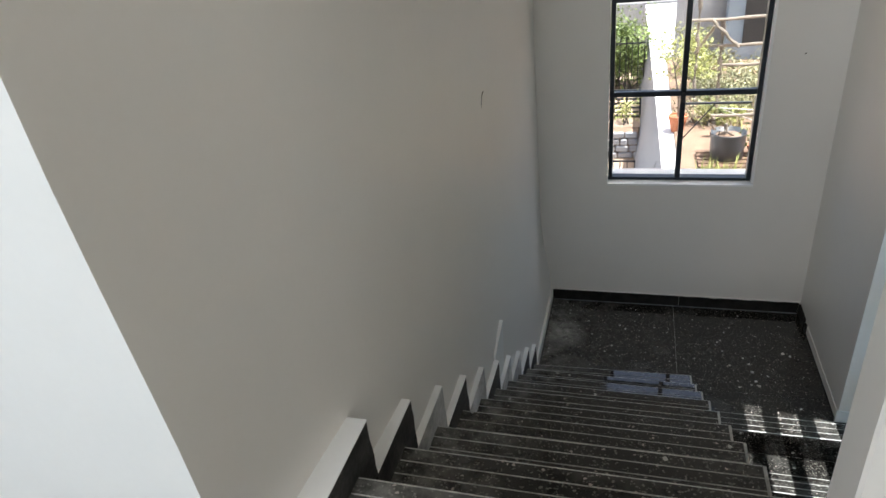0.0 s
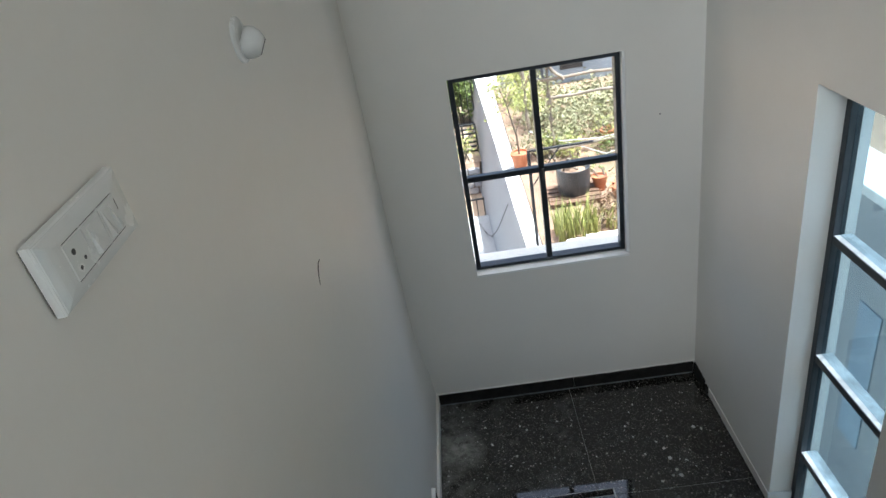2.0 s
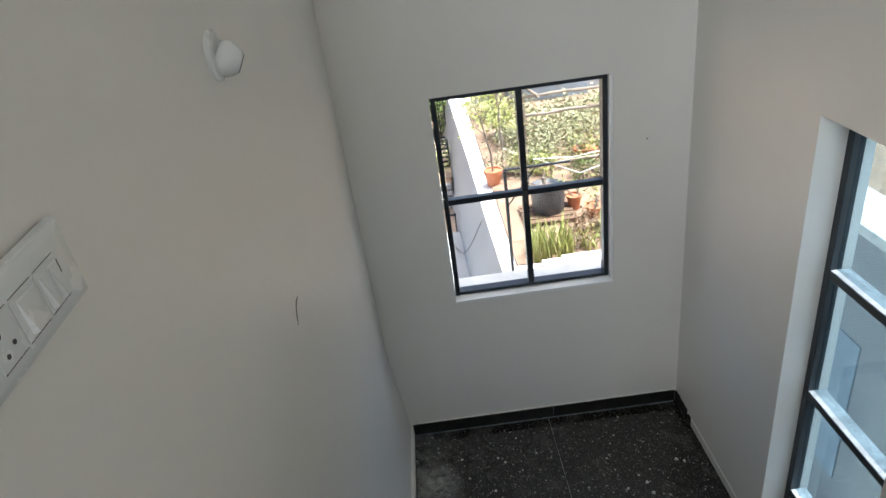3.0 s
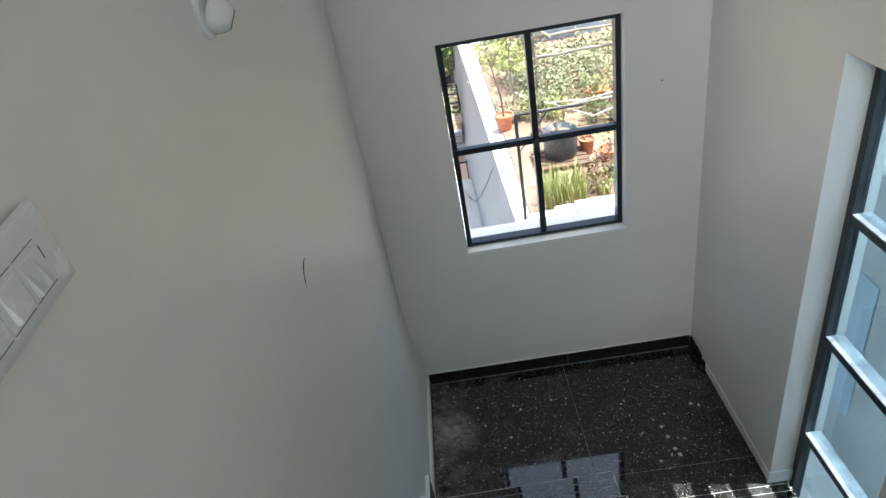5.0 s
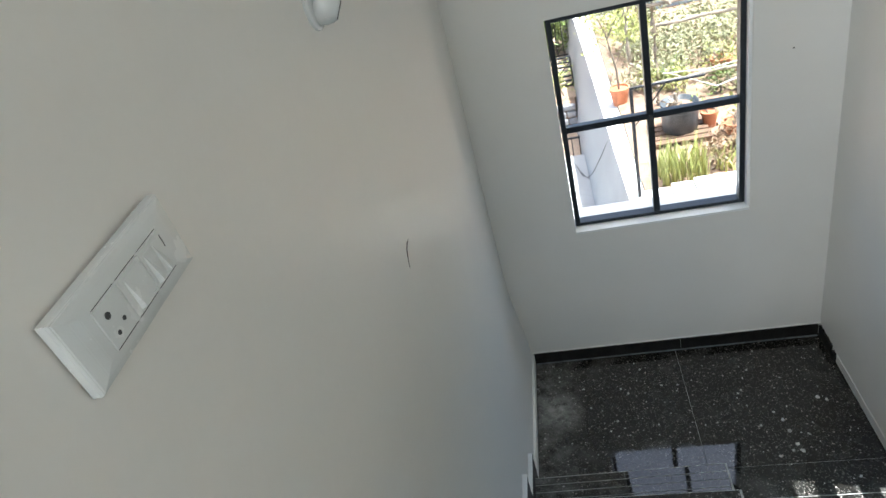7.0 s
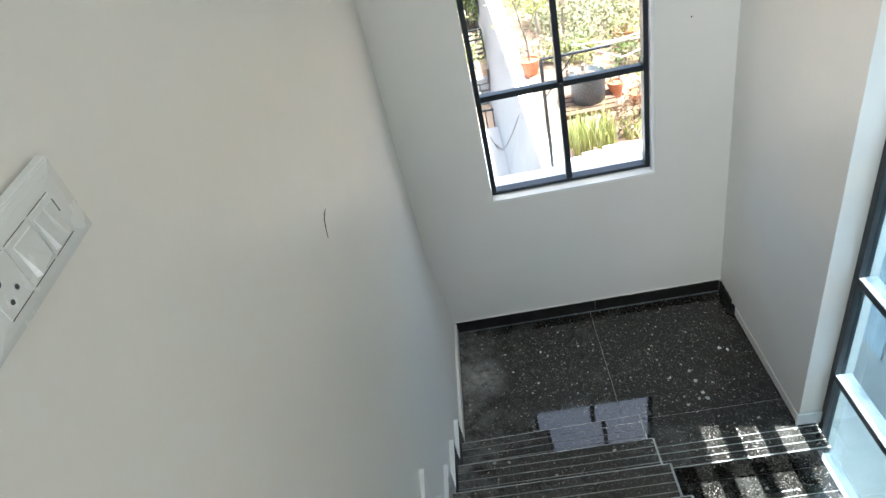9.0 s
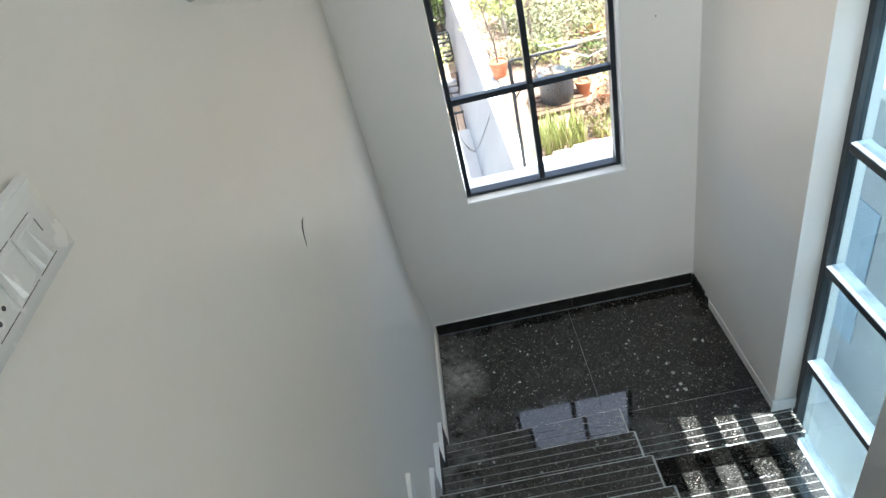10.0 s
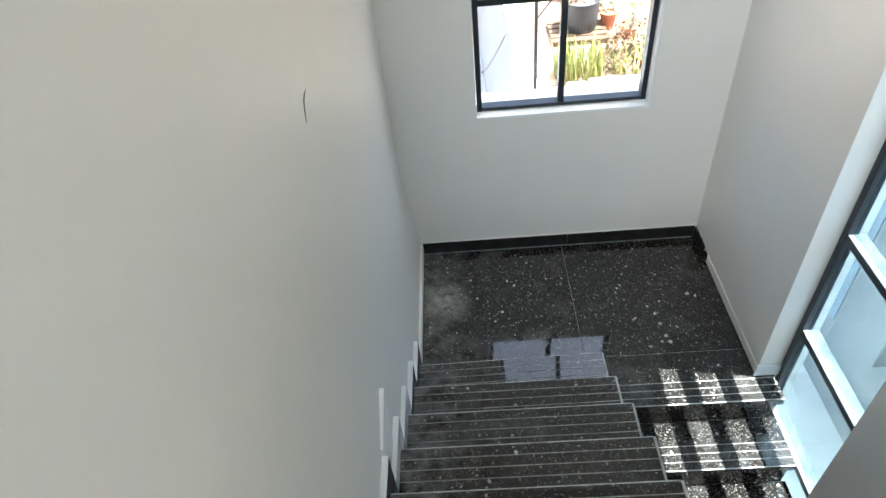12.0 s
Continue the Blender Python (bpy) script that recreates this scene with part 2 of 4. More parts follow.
def box(x0, x1, y0, y1, z0, z1, bevel=0.0, seg=1):
    return add_box(bmesh.new(), x0, x1, y0, y1, z0, z1, bevel, None, seg)


def tube(points, radius, sides=8, ends=True):
    """A round bar through points, with one radius or one a point."""
    bm = bmesh.new()
    add_tube(bm, points, radius, sides, ends)
    return bm


def add_tube(bm, points, radius, sides=8, ends=True):
    pts = [Vector(p) for p in points]
    radii = radius if isinstance(radius, (list, tuple)) else [radius] * len(pts)
    rings = []
    for i, p in enumerate(pts):
        d = (pts[min(i + 1, len(pts) - 1)] - pts[max(i - 1, 0)]).normalized()
        q = d.to_track_quat("Z", "Y")
        rings.append([bm.verts.new(p + q @ Vector((math.cos(a) * radii[i], math.sin(a) * radii[i], 0))) for a in (2 * math.pi * k / sides for k in range(sides))])
    for a, b in zip(rings, rings[1:]):
        for k in range(sides):
            bm.faces.new((a[k], a[(k + 1) % sides], b[(k + 1) % sides], b[k]))
    if ends:
        bm.faces.new(rings[0][::-1])
        bm.faces.new(rings[-1])


def lathe(profile, at=(0, 0, 0), sides=24, turn=None):
    """A turned shape: (radius, height) pairs round the z axis."""
    bm = bmesh.new()
    rings = []
    for r, z in profile:
        rings.append([bm.verts.new((r * math.cos(2 * math.pi * k / sides), r * math.sin(2 * math.pi * k / sides), z)) for k in range(sides)])
    for a, b in zip(rings, rings[1:]):
        for k in range(sides):
            bm.faces.new((a[k], a[(k + 1) % sides], b[(k + 1) % sides], b[k]))
    bm.faces.new(rings[0][::-1])
    bm.faces.new(rings[-1])
    bmesh.ops.transform(bm, matrix=Matrix.Translation(at) @ (turn or Matrix()), verts=bm.verts)
    return bm


def extrude_profile(pts, x0, x1, marks=()):
    """A closed y-z outline drawn out along x; the edges named in marks get the second material."""
    bm = bmesh.new()
    a = [bm.verts.new((x0, y, z)) for y, z in pts]
    b = [bm.verts.new((x1, y, z)) for y, z in pts]
    n = len(pts)
    for k in range(n):
        f = bm.faces.new((a[k], b[k], b[(k + 1) % n], a[(k + 1) % n]))
        f.material_index = 1 if k in marks else 0
    bm.faces.new(a[::-1])
    bm.faces.new(b)
    return bm


# ---- the large structure ----
W = 1.83            # stair hall width
RISE, RUN = 0.184, 0.2685
TOP = 1.84          # upper floor above the landing
CEIL = 5.40
NOSE = [-1.07 - RUN * k for k in range(10)]       # nosings of the upper flight
LOW = [-1.29 - 0.275 * k for k in range(10)]      # nosings of the lower flight
WX0, WX1, WZ0, WZ1 = 0.434, 1.384, 1.034, 2.280    # end window opening
SY0, SY1, SZ0, SZ1 = -1.805, -1.125, -1.55, 2.325   # side window opening


def setting(name, bm, material, label, category="wall", smooth=False):
    return tagged(finish(name, bm, material, smooth), label, category, kind="structure")


def step01(x):
    x = max(0.0, min(1.0, x))
    return x * x * (3 - 2 * x)


def left_x(y, z):
    above = z - max(0.0, (-0.80 - y) * 0.685)
    x = 0.008 - 0.030 * step01((above - 0.05) / 0.7)
    x -= 0.040 * step01((y + 0.75) / 0.75) * step01((z - 0.02) / 0.7)
    x -= 0.045 * step01((-3.0 - y) / 0.75)
    return x + 0.006 * noise.noise((y * 0.9, z * 0.8, 3.0)) * step01((z + 0.2) / 0.8)


def left_wall():
    """Hand-plastered wall: it leans back and rounds off towards the end wall."""
    bm = bmesh.new()
    ys = [-3.852 + 3.852 * k / 60 for k in range(61)]
    zs = [-2.0 + 7.40 * k / 50 for k in range(51)]
    front = []
    for y in ys:
        col = []
        for z in zs:
            col.append(bm.verts.new((left_x(y, z), y, z)))
        front.append(col)
    for a, b in zip(front, front[1:]):
        for k in range(len(zs) - 1):
            bm.faces.new((a[k], b[k], b[k + 1], a[k + 1]))
    back = [bm.verts.new((-0.24, y, z)) for y, z in ((ys[0], zs[0]), (ys[-1], zs[0]), (ys[-1], zs[-1]), (ys[0], zs[-1]))]
    bm.faces.new(back)
    bm.faces.new([c[0] for c in front] + [back[1], back[0]])
    bm.faces.new([c[-1] for c in front][::-1] + [back[3], back[2]])
    bm.faces.new(front[0] + [back[3], back[0]])
    bm.faces.new(front[-1][::-1] + [back[1], back[2]])
    return bm


ob = setting("wall_left", left_wall(), [M["paint"], M["paint_white"]], "cream painted plaster stair wall, gently uneven", smooth=True)
ob.data.set_sharp_from_angle(angle=radians(30))
for f in ob.data.polygons:
    f.material_index = 1 if f.normal.y < -0.9 else 0


def wall_with_hole(axis, at0, at1, a0, a1, z0, z1, b0, b1, h0, h1):
    """A thick wall with one opening, as four butted blocks in one mesh."""
    bm = bmesh.new()
    for p0, p1, q0, q1 in ((a0, b0, z0, z1), (b1, a1, z0, z1), (b0, b1, z0, h0), (b0, b1, h1, z1)):
        if axis == "y":
            add_box(bm, p0, p1, at0, at1, q0, q1)
        else:
            add_box(bm, at0, at1, p0, p1, q0, q1)
    bmesh.ops.remove_doubles(bm, verts=bm.verts, dist=0.0001)
    inner = [f for f in bm.faces if sum(1 for g in bm.faces if g is not f and (g.calc_center_median() - f.calc_center_median()).length < 0.0005)]
    bmesh.ops.delete(bm, geom=inner, context="FACES")
    return bm


setting("wall_end", wall_with_hole("y", 0.0, 0.115, -0.24, 2.06, -2.0, CEIL, WX0 - 0.005, WX1 + 0.016, WZ0 - 0.026, WZ1 + 0.006), M["paint"], "cream painted end wall with a window opening")
setting("wall_right", wall_with_hole("x", W, 2.06, -6.0, 0.0, -2.0, CEIL, SY0, SY1, SZ0, SZ1), M["paint"], "cream painted side wall with a tall window opening")
setting("wall_hall_left", box(-3.2, -0.24, -3.852, -3.62, TOP, CEIL), M["paint_white"], "white painted wall of the upper hall")
setting("wall_parapet", box(1.0, W, -3.52, -3.40, TOP - 0.16, TOP + 0.78, 0.006), M["paint"], "cream painted parapet above the lower flight")
# unseen hall walls; their west and south openings are invented to admit light
setting("wall_hall_west", wall_with_hole("x", -3.4, -3.2, -7.5, -3.62, TOP, CEIL, -7.15, -5.25, TOP + 0.6, TOP + 2.4), M["paint_white"], "white painted unseen hall wall with an added opening for light")
setting("wall_hall_east", box(W + 0.23, W + 0.43, -7.5, -6.0, TOP, CEIL), M["paint_white"], "white painted hall wall")
setting("wall_hall_south", wall_with_hole("y", -7.7, -7.5, -3.4, 2.26, TOP, CEIL, -1.85, 0.55, TOP + 1.65, TOP + 3.35), M["paint_white"], "white painted unseen hall wall with an added opening for light")
setting("ceiling", box(-3.4, 2.26, -7.7, 0.23, CEIL, CEIL + 0.15), M["ceiling"], "white painted ceiling", "ceiling")
setting("floor_hall", box(-3.2, W, -7.5, NOSE[9] - 0.26, TOP - 0.16, TOP), M["stone"], "dark polished mosaic stone hall floor", "floor")
setting("floor_lower", box(-0.2, W, -6.0, LOW[9] + 0.0, -2.06, -1.9), M["stone"], "dark polished mosaic stone floor", "floor")
setting("wall_lower_south", box(-0.24, 2.06, -6.2, -6.0, -2.06, TOP - 0.16), M["paint"], "cream painted lower wall")
setting("wall_lower_west", box(-0.24, -0.002, -6.0, -3.86, -2.06, TOP - 0.16), M["paint"], "cream painted lower wall")

# ---- stairs: concrete body, stone treads and risers ----
def stair_body(sign):
    pts = []
    if sign > 0:
        pts = [(-1.12, -0.20)]
        for k in range(10):
            pts += [(NOSE[k] - 0.03, RISE * k - 0.03 if k else -0.04), (NOSE[k] - 0.03, RISE * (k + 1) - 0.04)]
        pts += [(NOSE[9] - 0.25, TOP - 0.04), (NOSE[9] - 0.25, TOP - 0.20), (NOSE[9] - 0.02, TOP - 0.25)]
        return extrude_profile(pts, -0.06, 0.985)
    for k in range(9):
        pts += [(LOW[k] + 0.02, -RISE * k - 0.04), (LOW[k] + 0.02, -RISE * (k + 1) - 0.04)]
    pts += [(LOW[8] - 0.25, -RISE * 9 - 0.04), (LOW[8] - 0.25, -2.05), (LOW[0] + 0.02, -2.05 + 0.0)]
    return extrude_profile(pts, 1.03, W + 0.06)


def tread_outline(back, front, z, thick=0.035):
    """Slab outline from the riser behind to the nosing, three cut grooves near the nosing, rounded lip."""
    d = 1 if front > back else -1
    pts, marks = [(back, z)], []
    for g in (0.140, 0.095, 0.050):
        y = front - d * g
        pts.append((y - d * 0.0022, z))
        marks.append(len(pts) - 1)
        pts.append((y, z - 0.003))
        marks.append(len(pts) - 1)
        pts.append((y + d * 0.0022, z))
    pts.append((front - d * 0.007, z))
    marks.append(len(pts) - 1)
    pts += [(front - d * 0.0015, z - 0.002), (front, z - 0.008), (front, z - thick), (back, z - thick)]
    return pts, marks


stairs_up = tagged(empty("staircase", (0.5, NOSE[0], 0)), "upper flight of dark mosaic stone steps with grooved nosings", "stairs", kind="structure")
part("stair_body", stair_body(1), M["concrete"], stairs_up, "rough concrete stair core")
for k in range(10):
    back = (NOSE[k + 1] if k < 9 else 0) - 0.012
    pts, marks = tread_outline(back if k < 9 else NOSE[9] - 0.258, NOSE[k], RISE * (k + 1))
    tread = part("tread", extrude_profile(pts, -0.06, 0.998, marks), [M["stone"], M["groove"]], stairs_up)
    if k == 0:
        for v in tread.data.vertices:
            v.co.z += 0.026 * (v.co.x + 0.5) - 0.004
    part("worn_edge", box(0.9985, 1.0085, (NOSE[k + 1] if k < 9 else NOSE[9] - 0.24) + 0.002, NOSE[k] - 0.004, RISE * (k + 1) - 0.006 + (0.022 if k == 0 else 0), RISE * (k + 1) + 0.0006 + (0.022 if k == 0 else 0), 0.0015), M["groove"], stairs_up, "pale chipped tread end")
    part("riser", box(-0.06, 0.992, NOSE[k] - 0.032, NOSE[k] - 0.014, RISE * k + (0.001 if k else 0.003), RISE * (k + 1) - 0.0355), M["stone"], stairs_up)
stairs_down = tagged(empty("staircase", (1.4, LOW[0], 0)), "lower flight of dark mosaic stone steps lit by the sun", "stairs", kind="structure")
part("stair_body", stair_body(-1), M["concrete"], stairs_down, "rough concrete stair core")
for k in range(1, 10):
    pts, marks = tread_outline(LOW[k - 1] + 0.012, LOW[k], -RISE * k, 0.045)
    part("tread", extrude_profile(pts, 1.012, 1.925, marks), [M["stone"], M["groove"]], stairs_down)
for k in range(9):
    part("riser", box(1.012, 1.90, LOW[k] + 0.012, LOW[k] + 0.03, -RISE * (k + 1) + 0.001, -RISE * k - 0.046), M["stone"], stairs_down)
# outer face of the upper flight, under the tread ends
setting("stair_side", box(0.986, 0.999, NOSE[9], NOSE[0] - 0.04, -0.04, 0.14), M["stone"], "dark stone side of the upper flight", "stairs")

# landing of three slabs with pale joints
landing = tagged(empty("landing", (0.9, -0.6, 0)), "dusty dark polished mosaic stone landing", "floor", kind="structure")
part("landing_bed", box(0.0, W, -1.23, 0.0, -0.20, -0.034), M["concrete"], landing)
part("joint_mortar", box(0.001, W - 0.001, -1.22, -0.001, -0.0338, -0.003), M["groove"], landing, "pale dusty joint filling")
part("slab", box(0.0, 0.9462, NOSE[0] - 0.04, 0.0, -0.033, 0.0, 0.001), M["stone"], landing)
part("slab", box(0.9484, W, -0.950, 0.0, -0.033, 0.0, 0.001), M["stone"], landing)
pts, marks = tread_outline(-0.954, LOW[0], 0.0, 0.05)
part("slab", extrude_profile(pts, 1.003, 1.925, marks), [M["stone"], M["groove"]], landing)

# ---- skirtings ----
SKIRT_UP, SKIRT_OUT = 0.094, 0.086      # the zigzag skirting stands proud of treads and nosings alike
def ragged(x0, x1, y0, y1, z0, z1, axis, amp=0.006, n=40):
    """A skirting board whose top line is ragged where paint runs over it."""
    bm = bmesh.new()
    rows = []
    for k in range(n + 1):
        f = k / n
        top = z1 + amp * noise.noise((f * 9 + x0 * 7 + y0 * 3, 0.3, 1.7)) + amp * 0.6 * noise.noise((f * 31 + y0, 2.3, 0.7))
        if axis == "x":
            x = x0 + (x1 - x0) * f
            rows.append([bm.verts.new(p) for p in ((x, y0, z0), (x, y1, z0), (x, y1, top), (x, y0, top))])
        else:
            y = y0 + (y1 - y0) * f
            rows.append([bm.verts.new(p) for p in ((x0, y, z0), (x1, y, z0), (x1, y, top), (x0, y, top))])
    for a, b in zip(rows, rows[1:]):
        for j in range(4):
            bm.faces.new((a[j], a[(j + 1) % 4], b[(j + 1) % 4], b[j]))
    bm.faces.new(rows[0][::-1])
    bm.faces.new(rows[-1])
    return bm


base = tagged(empty("baseboard", (0.9, 0, 0)), "black stone skirting with a ragged paint line", "skirting", kind="structure")
part("board", ragged(0.022, 0.985, -0.014, -0.0005, 0.001, 0.084, "x"), M["skirting"], base)
part("board", ragged(0.988, W - 0.014, -0.014, -0.0005, 0.001, 0.082, "x"), M["skirting"], base)
part("paint_edge", box(0.0, W, -0.011, -0.0004, 0.088, 0.096, 0.002), M["paint"], base, "lip of paint above the skirting")
part("dust_line", ragged(0.03, W - 0.02, -0.026, -0.0142, 0.0002, 0.0024, "x", 0.001), M["dusty_frame"], base, "pale dusty line along the foot of the board")
side = tagged(empty("baseboard", (W, -0.5, 0)), "skirting smeared over with cream wall paint", "skirting", kind="structure")
part("board", ragged(W - 0.013, W - 0.0005, -0.20, -0.016, 0.001, 0.080, "y", 0.008), M["skirting"], side, "bare black end of the skirting")
part("board", ragged(W - 0.013, W - 0.0005, -0.27, -0.225, 0.001, 0.060, "y", 0.015), M["skirting"], side, "bare black patch of the skirting")
part("board", ragged(W - 0.006, W - 0.0005, SY1 - 0.011, -0.271, 0.010, 0.070, "y", 0.004), M["paint"], side, "paint-covered length of the skirting")
part("board", box(W - 0.012, 1.95, SY1 - 0.012, SY1 - 0.0005, 0.001, 0.085, 0.002), M["paint_white"], side, "white skirting return in the window reveal")
flank = tagged(empty("baseboard", (0, -2, 0)), "stepped stone skirting along the flight, top edges painted white", "skirting", kind="structure")
part("board", ragged(0.0005, 0.024, NOSE[0] + SKIRT_OUT + 0.002, -0.015, 0.010, 0.085, "y", 0.003), M["paint"], flank, "paint-covered skirting of the landing")
part("base_line", box(0.0005, 0.026, NOSE[0] + SKIRT_OUT + 0.002, -0.015, 0.0005, 0.0098), M["skirting"], flank, "black bottom edge of the skirting")
def skirt_board(y0, y1, z0, z1, seed):
    """One step of the zigzag skirting, its outer edges chipped and uneven."""
    bm = box(-0.06, 0.028, y0, y1, z0, z1)
    bmesh.ops.subdivide_edges(bm, edges=[e for e in bm.edges if abs(e.verts[0].co.x - e.verts[1].co.x) < 0.01], cuts=5, use_grid_fill=True)
    for v in bm.verts:
        if v.co.x > 0.02:
            v.co.x += 0.003 * noise.noise((v.co.y * 16, v.co.z * 16, seed))
            if v.co.y > y1 - 0.001 and v.co.z < z1 - 0.01:
                v.co.y += 0.006 * noise.noise((v.co.z * 22, seed, 4.0))
    return bm


PAINTED = {2, 3, 5, 7}
for k in range(10):
    z = RISE * (k + 1)
    y0, y1 = NOSE[k + 1] + SKIRT_OUT if k < 9 else -3.851, NOSE[k] + SKIRT_OUT
    low = z - RISE + SKIRT_UP if k else 0.001
    part("board", skirt_board(y0 + 0.0005, y1, low + 0.0005, z + SKIRT_UP - 0.005, k * 1.7), M["smeared"] if k in PAINTED else M["skirting_rough"], flank, "board smeared over with pale paint" if k in PAINTED else "bare dark stone board")
    part("top_edge", box(-0.06, 0.0285 + 0.002 * math.sin(k * 2.3), y0 + 0.0005, y1 + 0.001, z + SKIRT_UP - 0.0047, z + SKIRT_UP, 0.001), M["reveal"], flank, "white painted top edge")


bm = extrude_profile([(-2.05, 0.84), (-1.90, 0.84), (-1.84, 1.095), (-1.862, 1.097), (-2.05, 1.04)], -0.03, 0.0135)
part("board", bm, M["reveal"], flank, "thin painted offcut standing on the skirting")

# ---- end window ----
win = tagged(empty("window_1", (0.9, 0.06, WZ0)), "dark grey aluminium window with four panes, closed", "window", kind="structure")
part("window_sill", extrude_profile([(-0.002, WZ0 - 0.0255), (0.112, WZ0 - 0.0255), (0.112, WZ0 - 0.001), (0.044, WZ0 - 0.001), (-0.002, WZ0 - 0.012)], WX0 - 0.004, WX1 + 0.015), M["reveal"], win, "white painted inner sill")
part("window_reveal", box(WX1 + 0.0005, WX1 + 0.0155, 0.004, 0.112, WZ0 - 0.0005, WZ1 + 0.0055), M["reveal"], win, "white painted side of the opening")
part("window_sill", box(WX0 - 0.10, WX1 + 0.10, 0.1155, 0.24, WZ0 - 0.025, WZ0 + 0.008, 0.003), M["limewash"], win, "white outer sill")
FY0, FY1 = 0.045, 0.11
for x0, x1 in ((WX0, WX0 + 0.028), (WX1 - 0.028, WX1)):
    part("window_frame", box(x0, x1, FY0, FY1, WZ0, WZ1, 0.002), M["frame"], win)
for z0, z1 in ((WZ0 + 0.002, WZ0 + 0.022), (WZ1 - 0.026, WZ1)):
    part("window_frame", box(WX0 + 0.028, WX1 - 0.028, FY0, FY1, z0, z1, 0.002), M["frame"], win)
XM, ZM = 0.908, 1.655
part("mullion", box(XM - 0.017, XM + 0.017, FY0 + 0.006, FY1 - 0.008, WZ0 + 0.022, WZ1 - 0.026, 0.002), M["frame"], win)
for x0, x1 in ((WX0 + 0.028, XM - 0.017), (XM + 0.017, WX1 - 0.028)):
    part("transom", box(x0, x1, FY0 + 0.010, FY1 - 0.012, ZM - 0.016, ZM + 0.018, 0.002), M["frame"], win)
    for z0, z1 in ((WZ0 + 0.022, ZM - 0.016), (ZM + 0.018, WZ1 - 0.026)):
        g = part("pane", box(x0, x1, 0.075, 0.079, z0, z1), M["glass"], win)
        g.visible_shadow = False
part("latch", box(XM - 0.010, XM + 0.010, FY0 - 0.008, FY0 + 0.0055, ZM - 0.055, ZM + 0.012, 0.003), M["plastic_line"], win, "small black latch")

# ---- tall side window ----
tall = tagged(empty("window_2", (1.97, -1.45, SZ0)), "tall dark aluminium window of stacked panes, closed", "window", kind="structure")
GX0, GX1 = 1.945, 1.995
for y0, y1 in ((SY0, SY0 + 0.035), (SY1 - 0.035, SY1)):
    part("window_frame", box(GX0, GX1, y0, y1, SZ0, SZ1, 0.002), M["frame"], tall)
levels = [SZ1 - 0.018] + [2.284 - 0.634 * k for k in range(1, 7)]
for z in levels:
    part("transom", box(GX0 + 0.002, GX1 + 0.030, SY0 + 0.035, SY1 - 0.035, max(z - 0.018, SZ0), z + 0.018, 0.002), M["frame"], tall)
for z0, z1 in zip(levels[1:], levels):
    g = part("pane", box(1.972, 1.976, SY0 + 0.035, SY1 - 0.035, z0 + 0.0225, z1 - 0.018), M["blue_glass"], tall)
    g.visible_shadow = False
    part("transom_cap", box(GX0 + 0.004, GX1 + 0.029, SY0 + 0.036, SY1 - 0.036, z0 + 0.0183, z0 + 0.022), M["dusty_frame"], tall, "pale dusty top of the transom")

